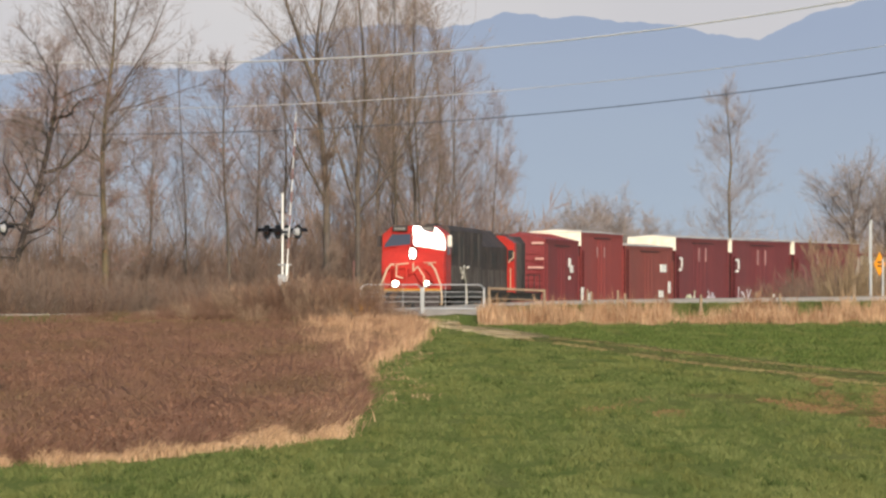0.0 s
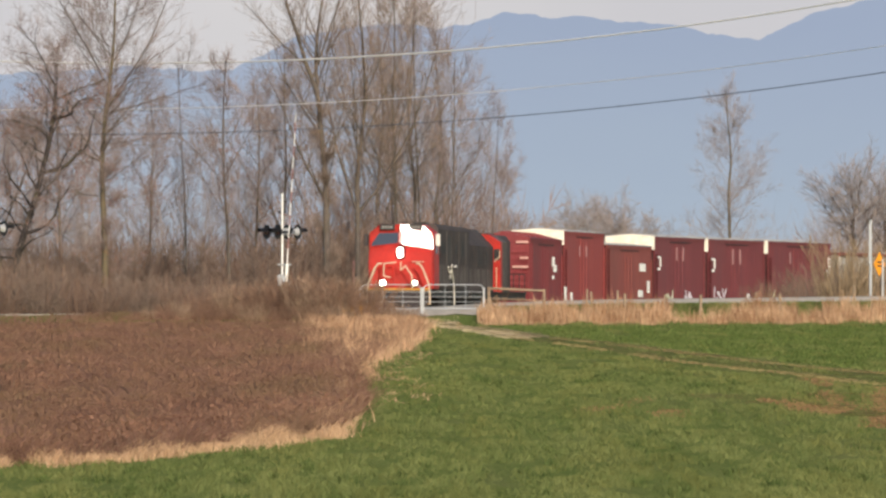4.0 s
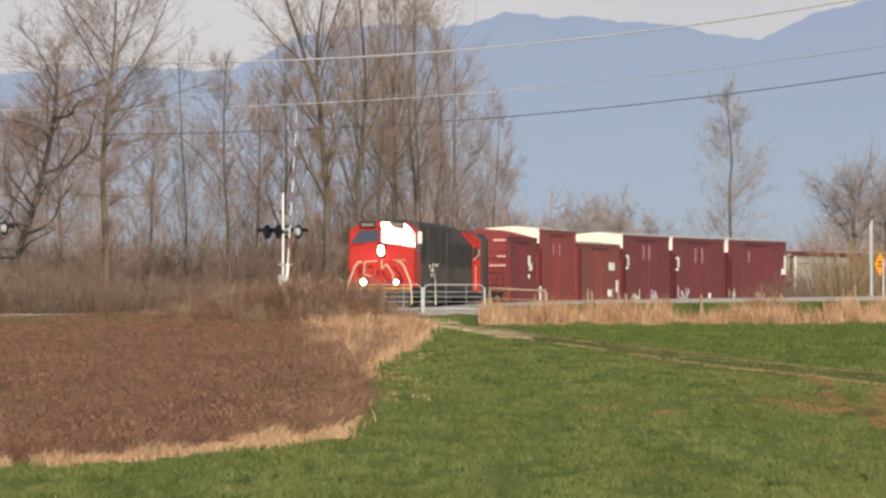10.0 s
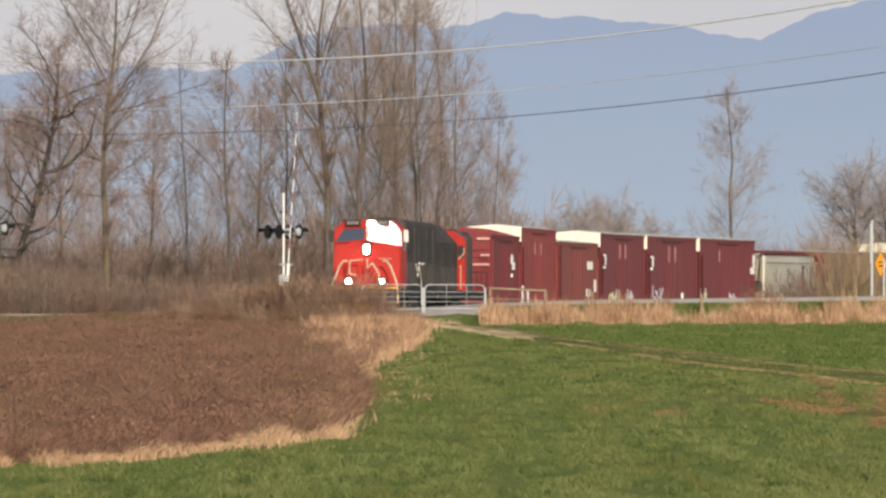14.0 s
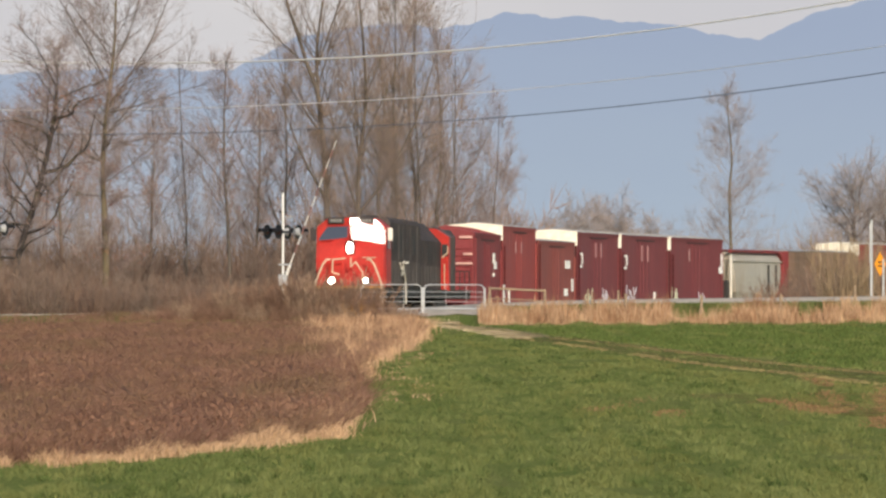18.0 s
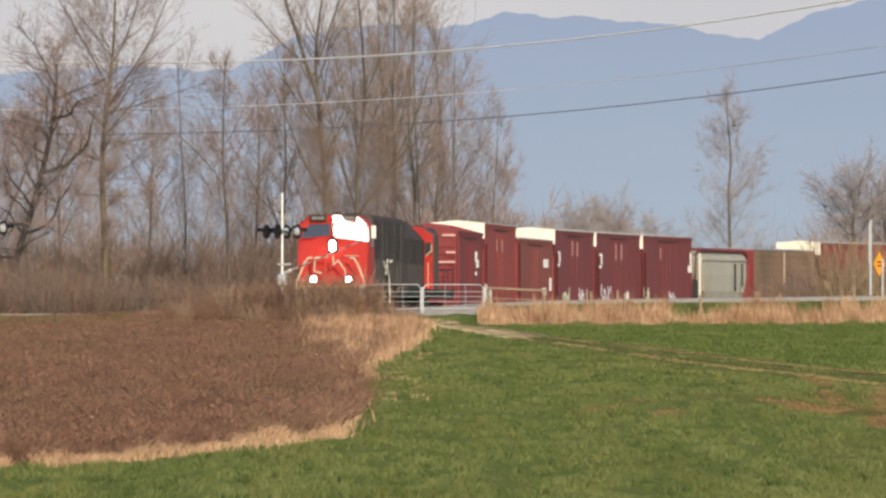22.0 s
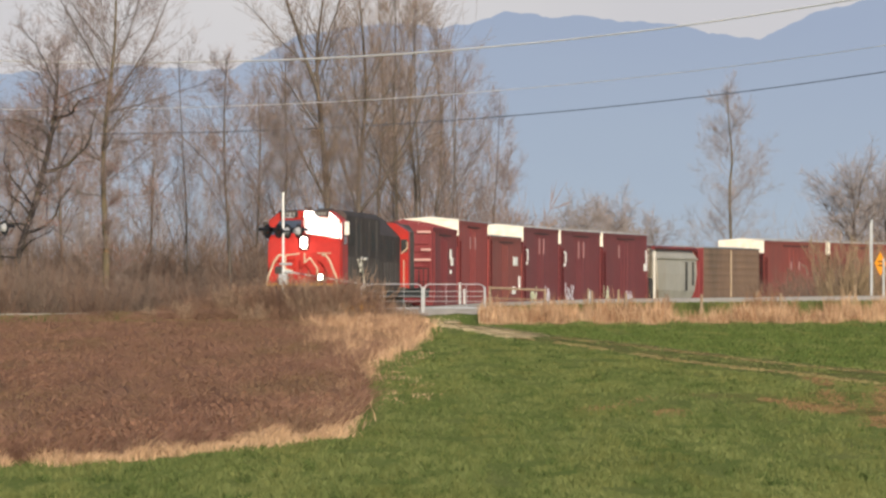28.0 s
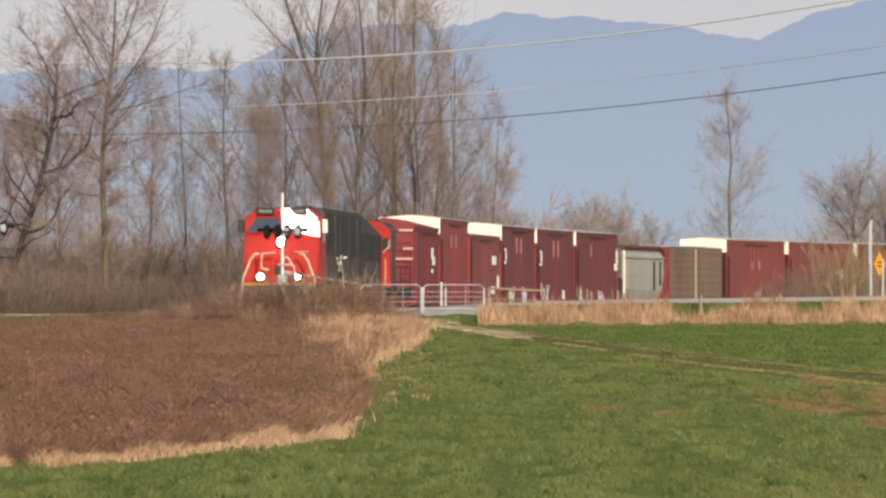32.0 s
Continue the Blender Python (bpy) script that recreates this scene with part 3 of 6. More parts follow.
def trailing_unit(label):
    """Black chamfered hood first, then a red cab and a short dark hood."""
    e = new("locomotive")
    tagged(e, label, "locomotive")
    part("underframe", boxed(-1.45, 1.45, 0, 26.0, 1.2, 1.6, bevel=0.03), DARK, e)
    part("coupler", boxed(-0.16, 0.16, -0.7, 0.1, 0.7, 1.02, bevel=0.05), DARK, e)
    part("coupler", boxed(-0.16, 0.16, 25.9, 27.0, 0.7, 1.02, bevel=0.05), DARK, e)
    part("fuel_tank", boxed(-1.3, 1.3, 8.6, 14.0, 0.45, 1.2, bevel=0.15), DARK, e)
    prof = [(-1.22, 1.6), (1.22, 1.6), (1.22, 3.95), (0.36, 4.85), (-0.36, 4.85), (-1.22, 3.95)]
    hood = part("hood", prism(bmesh.new(), prof, 0.2, 12.0), BLACK, e, "sooty black hood with sloped shoulders")
    for y0, y1, z0, z1 in ((1.6, 2.6, 3.1, 3.7), (4.4, 6.8, 2.9, 3.75), (8.0, 9.6, 3.0, 3.7)):
        g = part("grille", boxed(1.21, 1.235, y0, y1, z0, z1), DARK, hood)
        for k in range(4):
            zz = z0 + (k + 0.5) * (z1 - z0) / 4
            part("slat", boxed(1.235, 1.25, y0 + 0.05, y1 - 0.05, zz - 0.04, zz + 0.04), BLACK, g)
    for y0 in (0.5, 3.4, 6.3, 9.2):
        part("side_door", boxed(1.21, 1.235, y0, y0 + 2.2, 1.75, 2.75), SOOT, hood)
    part("walkway", boxed(-1.55, 1.55, 0.1, 25.6, 1.56, 1.64), DARK, e)
    prof = [(-1.6, 1.6), (1.6, 1.6), (1.6, 4.2), (1.0, 4.6), (-1.0, 4.6), (-1.6, 4.2)]
    cab = part("cab", prism(bmesh.new(), prof, 12.0, 12.9), RED, e, "bright red cab wall facing forward")
    part("cab_side", prism(bmesh.new(), [(x * 0.995, z - 0.003 * (z > 2)) for x, z in prof], 12.9, 15.4), SOOT, cab, "dark side of the cab")
    for sx in (-1, 1):
        part("end_window", boxed(sx * 1.4 - 0.15, sx * 1.4 + 0.15, 11.97, 12.02, 3.25, 3.85, bevel=0.01), SOOT_PANE, cab)
        bm = bmesh.new()
        rail(bm, [(sx * 1.28, 11.95, 3.2), (sx * 1.56, 11.95, 3.45), (sx * 1.56, 11.95, 3.75)], 0.03, 6)
        part("window_frame", bm, RAILWHITE, cab)
    bm = bmesh.new()
    rod(bm, (1.4, 11.9, 1.7), (1.4, 11.9, 2.9), 0.025, 6)
    part("handrail", bm, RAILWHITE, cab)
    part("roof_cap", boxed(-0.9, 0.9, 12.1, 15.3, 4.58, 4.68, bevel=0.03), BLACK, cab)
    prof = [(-1.05, 1.6), (1.05, 1.6), (1.05, 4.3), (0.8, 4.62), (-0.8, 4.62), (-1.05, 4.3)]
    part("short_hood", prism(bmesh.new(), prof, 15.4, 22.0), BLACK, e, "black short hood")
    for y in (17.4, 20.2, 23.0):
        bm = bmesh.new()
        rod(bm, (1.42, y, 1.6), (1.42, y, 2.6), 0.025, 6)
        part("stanchion", bm, DARK, e)
    bm = bmesh.new()
    rail(bm, [(0.5, 25.9, 1.6), (0.5, 25.9, 2.6), (1.4, 25.9, 2.6), (1.4, 25.9, 1.6)], 0.025)
    part("end_railing", bm, DARK, e)
    for y in (4.2, 21.4):
        bogie(e, y, 3, 3.6)
    return e


def ladder(parent, x, y, z0, z1, axis, material):
    w = 0.42
    bm = bmesh.new()
    for k in (-w / 2, w / 2):
        if axis == "y":
            box(bm, x - 0.02, x + 0.02, y + k - 0.02, y + k + 0.02, z0, z1)
        else:
            box(bm, x + k - 0.02, x + k + 0.02, y - 0.02, y + 0.02, z0, z1)
    ob = part("ladder", bm, material, parent)
    z = z0 + 0.2
    while z < z1 - 0.05:
        if axis == "y":
            part("rung", boxed(x - 0.02, x + 0.03, y - w / 2, y + w / 2, z - 0.022, z + 0.022), material, ob)
        else:
            part("rung", boxed(x - w / 2, x + w / 2, y - 0.03, y + 0.02, z - 0.022, z + 0.022), material, ob)
        z += 0.42
    return ob


CAR_TONES = {}


def car_paint(key, a, b, dirt):
    if key not in CAR_TONES:
        CAR_TONES[key] = mat("boxcar_paint_" + key, a, b, 0.5, 0.7, dirt=dirt, fine=10, stretch=(1, 1, 0.35))
    return CAR_TONES[key]


# car ends darker than the sides: the gap's shade and grime in one colour
END_GRIME_SHADE = mat("grimy_shaded_car_end", c(70, 30, 32), c(92, 40, 40), 0.7, 0.85, dirt=c(52, 32, 32), spec=0.1)


def scribble(parent, y0, y1, z0, z1, m):
    """Sprayed strokes: a few slanted thin bars on the car's side."""
    r = random.Random(int(y0 * 100 + z0 * 10))
    for i in range(13):
        y, z = r.uniform(y0, y1), r.uniform(z0, z1)
        L, a = r.uniform(0.35, 0.95), r.uniform(-1.3, 1.3) + (math.pi / 2 if i % 2 else 0)
        bm = boxed(-0.012, 0.012, -L / 2, L / 2, -0.085, 0.085, bevel=0.01)
        bm.transform(Matrix.Translation((1.505, y, min(max(z, z0 + 0.15), z1))) @ Matrix.Rotation(a, 4, "X"))
        part("sprayed_stroke", bm, m, parent)


def boxcar(label, length, roof, paint, white_end, bays, extra):
    """Roofed freight car, front end at y 0; ribs, a plug door, ladders, markings on the side."""
    e = new("boxcar")
    tagged(e, label, "boxcar", group="boxcars of the train")
    y0, y1 = 0.55, length - 0.55
    z0, zs = 1.0, roof - 0.10
    part("body", boxed(-1.46, 1.46, y0, y1, z0, zs, bevel=0.02), paint, e)
    peak = roof + extra.get("peak", 0.06)
    prof = [(-1.52, zs), (1.52, zs), (1.52, zs + 0.05), (0.0, peak), (-1.52, zs + 0.05)]
    r = part("roof", prism(bmesh.new(), prof, y0 - 0.06, y1 + 0.06), paint if "peak" in extra else ROOF, e, "painted peaked roof" if "peak" in extra else "dull galvanised roof")
    n = 9
    for i in range(n):
        y = y0 + (i + 0.5) * (y1 - y0) / n
        part("roof_rib", prism(bmesh.new(), [(-1.5, zs + 0.06), (1.5, zs + 0.06), (0, peak + 0.05)], y - 0.05, y + 0.05), paint if "peak" in extra else ROOF, r)
    part("side_sill", boxed(-1.5, 1.5, y0, y1, z0 - 0.16, z0 + 0.12), paint, e)
    part("top_chord", boxed(-1.5, 1.5, y0, y1, zs - 0.14, zs - 0.01), paint, e)
    for i in range(bays + 1):
        y = y0 + 0.08 + i * (y1 - y0 - 0.16) / bays
        if abs(y - length / 2) < 1.6:
            continue
        part("side_post", boxed(1.45, 1.465, y - 0.06, y + 0.06, z0, zs - 0.1), paint, e)
        part("side_post", boxed(-1.485, -1.45, y - 0.05, y + 0.05, z0, zs - 0.1), paint, e)
    d = part("door", boxed(1.45, 1.49, length / 2 - 1.5, length / 2 + 1.5, z0 + 0.08, zs - 0.35, bevel=0.02), paint, e, "closed plug door")
    for k in (-0.55, 0.55):
        bm = bmesh.new()
        rod(bm, (1.50, length / 2 + k, z0 + 0.3), (1.50, length / 2 + k, zs - 0.5), 0.02, 6)
        part("door_bar", bm, STEEL if extra.get("bars") else paint, d)
    part("door_track", boxed(1.46, 1.52, length / 2 - 3.0, length / 2 + 3.0, zs - 0.31, zs - 0.25), DARK, e)
    # ends: horizontal corrugations, upper band white where the car is of excess height
    end_paint = paint if "sunlit_bars" in extra else END_GRIME_SHADE
    end = part("end_wall", boxed(-1.44, 1.44, y0 - 0.04, y0 + 0.02, z0, zs), end_paint, e, "corrugated end")
    for k in range(9):
        z = z0 + 0.3 + k * 0.36
        if z < zs - 0.5:
            part("corrugation", boxed(-1.3, 1.3, y0 - 0.10, y0 - 0.03, z - 0.09, z + 0.09, bevel=0.03), end_paint, end)
    if white_end:
        part("white_band", boxed(-1.47, 1.47, y0 - 0.12, y0 - 0.02, roof - 0.85, zs - 0.01), WHITE_END, end, "white painted upper end")
        bm = prism(bmesh.new(), [(-1.47, zs), (1.47, zs), (1.47, zs + 0.04), (0, roof + 0.05), (-1.47, zs + 0.04)], y0 - 0.13, y0 - 0.065)
        part("roof_end", bm, WHITE_END, end)
    # pale pink bars paint in the sunlit edges of the end's corrugations
    for za, xa in extra.get("sunlit_bars", ()):
        part("sunlit_rib_bar", boxed(xa, 1.40, y0 - 0.2, y0 - 0.11, za - 0.05, za + 0.05), ROSE, end, "pale pink bar painted as a sunlit corrugation")
    ladder(e, 1.52, y0 + 0.32, z0, zs - (1.0 if white_end else 0.2), "y", end_paint)
    ladder(e, 1.52, y1 - 0.32, z0, zs - 0.8, "y", paint)
    ladder(e, 1.15, y0 - 0.14, z0, zs - 0.9, "x", paint if "sunlit_bars" in extra else DARK)
    for (ya, yb, za, zb, m) in extra.get("marks", ()):
        if m in (GRAFFITI_A, GRAFFITI_B):
            scribble(e, ya * length, yb * length, za, zb, m)
            continue
        part("marking", boxed(1.505, 1.535, ya * length, yb * length, za, zb), m, e)
    part("coupler", boxed(-0.15, 0.15, -0.1, 0.6, 0.7, 1.0, bevel=0.05), DARK, e)
    bogie(e, 2.6)
    bogie(e, length - 2.6)
    return e


def hopper(label, length):
    e = new("hopper_car")
    tagged(e, label, "hopper car")
    tone = mat("hopper_grey_paint", c(160, 156, 147), c(178, 173, 163), 0.6, 0.65, dirt=c(160, 148, 130), stretch=(1, 1, 0.4))
    brown = car_paint("end", c(112, 40, 42), c(130, 50, 50), c(98, 44, 44))
    rings = []
    for z, x, ya, yb in ((1.0, 1.25, 3.6, 3.2), (1.9, 1.52, 2.5, 2.4), (2.9, 1.56, 2.1, 1.9), (3.9, 1.50, 1.9, 1.8), (4.35, 1.2, 1.9, 1.8)):
        rings.append([(-x, ya, z), (x, ya, z), (x, length - yb, z), (-x, length - yb, z)])
    body = part("body", loft(bmesh.new(), rings), tone, e, "pale grey hopper body with sloped ends")
    part("side_rail", boxed(1.44, 1.60, 1.6, length - 1.6, 3.74, 3.84, bevel=0.03), tone, body)
    part("running_board", boxed(-0.9, 0.9, 1.0, length - 1.6, 4.42, 4.5), brown, e)
    for y in np.arange(3.0, length - 2.5, 2.0):
        part("hatch", boxed(-0.5, 0.5, y, y + 1.4, 4.36, 4.52, bevel=0.05), brown, e)
    part("end_frame", boxed(-1.45, 1.45, 0.8, 1.2, 1.0, 2.6, bevel=0.1), DARK, e)
    for sx in (-1, 1):
        bm = rail(bmesh.new(), [(sx * 1.45, 1.2, 4.4), (sx * 1.45, length - 2.4, 4.4), (sx * 1.45, length - 1.5, 4.2), (sx * 1.45, length - 1.0, 3.7), (sx * 1.45, length - 1.0, 1.0)], 0.12)
        part("end_arch", bm, brown, e, "dark red bent end frame")
    part("end_wall", boxed(-1.4, 1.4, length - 1.1, length - 0.9, 1.0, 4.0, bevel=0.04), brown, e, "dark red end wall")
    bm = bmesh.new()
    rail(bm, [(1.5, 1.3, 4.2), (1.5, 1.3, 1.1)], 0.07)
    part("corner_post", bm, SIDEWHITE, e)
    ladder(e, 1.58, length - 3.2, 2.2, 3.6, "y", DARK)
    part("marking", boxed(1.565, 1.60, length - 5.4, length - 5.0, 1.9, 3.6), DARK, e)
    part("sill", boxed(-1.4, 1.4, 0.5, length - 0.5, 0.85, 1.1), tone, e)
    bogie(e, 2.2)
    bogie(e, length - 2.2)
    return e


def ribbed_car(label, length):
    """Low brown car with long horizontal ribs."""
    e = new("boxcar")
    tagged(e, label, "boxcar", group="boxcars of the train")
    p = car_paint("brown", c(122, 96, 78), c(140, 112, 92), c(100, 82, 68))
    part("body", boxed(-1.45, 1.45, 0.5, length - 0.5, 1.0, 4.52, bevel=0.05), p, e)
    for k in range(8):
        z = 1.25 + k * 0.42
        part("side_rib", boxed(1.44, 1.475, 0.6, length - 0.6, z - 0.1, z + 0.1, bevel=0.015), p, e)
    part("roof", prism(bmesh.new(), [(-1.5, 4.5), (1.5, 4.5), (1.5, 4.55), (0, 4.66), (-1.5, 4.55)], 0.45, length - 0.45), ROOF, e)
    part("marking", boxed(1.51, 1.55, length * 0.46, length * 0.475, 1.2, 4.4), RAILWHITE, e, "pale upright line")
    part("end_wall", boxed(-1.45, 1.45, 0.42, 0.5, 1.0, 4.5), car_paint("end", c(112, 40, 40), c(128, 50, 48), c(90, 44, 40)), e, "dark red end")
    bogie(e, 2.4)
    bogie(e, length - 2.4)
    return e


WS_YAW, WS_TILT = 14.0, 9.0
P_BRIGHT = car_paint("bright", c(136, 52, 50), c(150, 63, 58), c(132, 62, 60))
P_MAROON = car_paint("maroon", c(110, 46, 50), c(126, 56, 59), c(108, 55, 58))
P_DEEP = car_paint("deep", c(116, 38, 41), c(131, 49, 51), c(108, 46, 48))
P_BROWNRED = car_paint("brownred", c(128, 60, 54), c(142, 71, 63), c(120, 66, 60))
W = MARKING
hi = "tall %s boxcar with a white upper end"
CARL = 16.17
FIRST = 65.48 - CARL
engine = locomotive("red and black diesel locomotive with lit headlights")
second = trailing_unit("black second locomotive with a bright red cab")
noodle = ((0.07, 0.13, 3.8, 3.92, W), (0.115, 0.135, 3.3, 3.82, W), (0.08, 0.12, 3.1, 3.25, W))
train = [(engine, 0.0, 4.6, 17.6), (second, 24.0, 4.2, 21.4)]
plan = [
    (boxcar("short deep red boxcar with pale bars on its end", 14.6, 4.62, P_DEEP, False, 9, {"peak": 0.3, "sunlit_bars": ((4.35, 0.75), (3.5, 0.95), (3.02, 0.55)), "marks": ((0.66, 0.72, 3.1, 3.6, W), (0.70, 0.78, 2.8, 3.2, W), (0.66, 0.71, 2.4, 2.6, W))}), FIRST + CARL - 14.6, 14.6),
    (boxcar(hi % "bright red", CARL, 5.17, P_BRIGHT, True, 10, {"marks": ((0.36, 0.375, 3.7, 4.3, FAINT), (0.52, 0.535, 3.7, 4.3, FAINT), (0.02, 0.07, 0.85, 2.0, W), (0.16, 0.2, 0.85, 1.7, W))}), FIRST + CARL, CARL),
    (boxcar("lower brown-red boxcar with white panels", CARL, 4.56, P_BROWNRED, False, 10, {"marks": ((0.70, 0.82, 3.0, 3.45, W), (0.67, 0.76, 1.5, 1.9, W), (0.86, 0.905, 1.75, 2.45, W))}), FIRST + 2 * CARL, CARL),
    (boxcar(hi % "maroon", CARL, 5.17, P_MAROON, True, 12, {"marks": noodle + ((0.42, 0.435, 3.7, 4.5, FAINT), (0.54, 0.555, 3.7, 4.5, FAINT), (0.22, 0.36, 1.05, 1.8, GRAFFITI_A), (0.6, 0.75, 1.05, 1.7, GRAFFITI_B))}), FIRST + 3 * CARL, CARL),
    (boxcar(hi % "maroon", CARL, 5.17, P_MAROON, True, 12, {"marks": noodle + ((0.42, 0.435, 3.6, 4.5, FAINT), (0.54, 0.555, 3.6, 4.5, FAINT), (0.12, 0.3, 1.05, 1.9, GRAFFITI_B), (0.66, 0.7, 1.3, 1.8, W))}), FIRST + 4 * CARL, CARL),
    (boxcar(hi % "maroon", CARL, 5.17, P_MAROON, True, 12, {"marks": ((0.88, 0.95, 3.0, 3.4, W), (0.92, 0.95, 3.4, 4.2, W), (0.34, 0.355, 3.7, 4.4, FAINT), (0.04, 0.14, 1.05, 1.8, GRAFFITI_A), (0.52, 0.62, 1.05, 1.5, GRAFFITI_B))}), FIRST + 5 * CARL, CARL),
    (hopper("pale grey rounded hopper car with dark red end", 15.9), FIRST + 6 * CARL + 0.3, 15.9),
    (ribbed_car("weathered brown boxcar with horizontal ribs", 16.2), FIRST + 6 * CARL + 16.4, 16.2),
    (boxcar(hi % "brown-red", CARL, 5.17, P_BROWNRED, True, 10, {"marks": ((0.42, 0.435, 3.3, 3.8, FAINT), (0.54, 0.555, 3.3, 3.8, FAINT))}), 179.1, CARL),
    (boxcar(hi % "brown-red", CARL, 5.17, P_BROWNRED, True, 10, {"marks": ((0.7, 0.8, 2.8, 3.4, W),)}), 179.1 + CARL, CARL),
    (boxcar(hi % "maroon", CARL, 5.17, P_MAROON, True, 10, {}), 179.1 + 2 * CARL, CARL),
    (boxcar(hi % "bright red", CARL, 5.17, P_BRIGHT, True, 10, {}), 179.1 + 3 * CARL, CARL),
]
for ob, s, length in plan:
    train.append((ob, s, 2.6, length - 2.6))

# ---------------------------------------------------------------- crossing signals, gate, fence, signs, wires
ROAD_DIR = Vector((0.8486, 0.5291, 0))
ARM_DIR = Vector((0.5291, -0.8486, 0))


def crossing_signal(x, y, z, arm_sign, label):
    """Mast, two pairs of lamps that look both ways along the road, mechanism and a long striped arm."""
    e = new("crossing_signal")
    tagged(e, label, "crossing signal", group="crossing signals")
    e.matrix_basis = pose(x, y, z)
    bm = bmesh.new()
    rod(bm, (0, 0, 0), (0, 0, 4.85 - z), 0.04, 12)
    part("mast", bm, SIGNALWHITE, e, "white painted mast")
    bm = bmesh.new()
    rod(bm, (0, 0, 4.83 - z), (0, 0, 4.9 - z), 0.05, 12)
    part("mast_cap", bm, SIGNALWHITE, e)
    part("base", boxed(-0.25, 0.25, -0.25, 0.25, -0.1, 0.25, bevel=0.04), CASE, e)
    lz = 3.46 - z
    for way in (-1, 1):
        off = ROAD_DIR * way * 0.42
        bm = bmesh.new()
        rod(bm, off + ARM_DIR * -0.42 + Vector((0, 0, lz)), off + ARM_DIR * 0.42 + Vector((0, 0, lz)), 0.035, 8)
        rod(bm, (0, 0, lz), off + Vector((0, 0, lz)), 0.04, 8)
        part("lamp_bar", bm, SIGNALBLACK, e)
        for k in (-1, 1):
            p = off + ARM_DIR * 0.40 * k + Vector((0, 0, lz))
            d = ROAD_DIR * way
            bm = bmesh.new()
            rod(bm, p, p + d * 0.03, 0.27, 20)
            lamp_ob = part("lamp_shield", bm, SIGNALBLACK, e, "black round lamp shield")
            bm = bmesh.new()
            rod(bm, p - d * 0.16, p, 0.10, 12, 0.17)
            part("lamp_case", bm, CASE if way > 0 else SIGNALBLACK, lamp_ob)
            bm = bmesh.new()
            rod(bm, p + d * 0.03, p + d * 0.05, 0.12, 14)
            part("lens", bm, LENS, lamp_ob)
            bm = bmesh.new()
            up = Vector((0, 0, 1))
            side = d.cross(up)
            ring = [math.pi * t / 8 for t in range(9)]
            a = [bm.verts.new(p + d * 0.03 + (side * math.cos(t) + up * math.sin(t)) * 0.15) for t in ring]
            b = [bm.verts.new(p + d * 0.36 + (side * math.cos(t) + up * math.sin(t)) * 0.14) for t in ring]
            for i in range(8):
                bm.faces.new((a[i], a[i + 1], b[i + 1], b[i]))
            bmesh.ops.solidify(bm, geom=list(bm.faces), thickness=0.015)
            part("hood", bm, SIGNALBLACK, lamp_ob)
    bm = bmesh.new()
    rod(bm, (0, 0, 3.98 - z), Vector((0, 0, 3.98 - z)) + Vector((0.42, -0.1, 0)), 0.025, 8)
    rod(bm, (0.25, -0.05, 3.98 - z), (0.25, -0.05, 4.12 - z), 0.025, 8)
    part("bracket", bm, CASE, e)
    pz = 1.95 - z
    part("hinge_plate", boxed(-0.16, 0.34, -0.1, 0.1, 2.2 - z, 2.28 - z, bevel=0.02), CASE, e)
    part("mechanism", boxed(-0.18, 0.18, -0.15, 0.15, pz - 0.5, pz - 0.08, bevel=0.04), CASE, e, "dull grey gate mechanism box")
    bm = bmesh.new()
    rod(bm, (-0.15, 0.05, 4.2 - z), (0.15, 0.05, 4.2 - z), 0.03, 6)
    part("bell", bm, SIGNALBLACK, e)
    # the arm turns about a hinge beside the mast; its own x points along it
    a = new("arm", None)
    bm = bmesh.new()
    rod(bm, (0.2, 0, 0), (6.0, 0, 0), 0.026, 8, 0.015)
    me = bpy.data.meshes.new("arm")
    bm.to_mesh(me)
    bm.free()
    me.materials.append(SIGNALWHITE)
    bpy.data.objects.remove(a)
    a = new("arm", me)
    a.parent = e
    tagged(a, "long white arm with red bands")
    for k in range(6):
        x0 = 0.9 + k * 0.86
        bm = bmesh.new()
        r = 0.026 - 0.0018 * x0
        rod(bm, (x0, 0, 0), (x0 + 0.39, 0, 0), r + 0.004, 8)
        part("band", bm, SIGNALRED, a)
    part("counterweight", boxed(-0.75, -0.35, -0.12, 0.12, -0.14, 0.14, bevel=0.03), STEEL, a)
    bm = bmesh.new()
    rod(bm, (-0.5, 0, 0), (0.3, 0, 0), 0.06, 8)
    part("arm_root", bm, SIGNALWHITE, a)
    return e, a, pz, arm_sign


near_signal = crossing_signal(-5.98, 318.5, 0.1, 1, "white railway crossing signal with black lamps and a long arm")
far_signal = crossing_signal(-16.28, 306.0, 0.05, -1, "white railway crossing signal at the far side of the road")


def arm_pose(sig, el):
    e, a, pz, sgn = sig
    yaw = math.atan2(ARM_DIR.y * sgn, ARM_DIR.x * sgn)
    side = ROAD_DIR * 0.0
    return Matrix.Translation(Vector((0.16 * sgn, -0.12, pz)) + side) @ Matrix.Rotation(yaw, 4, "Z") @ Matrix.Rotation(-radians(el), 4, "Y")


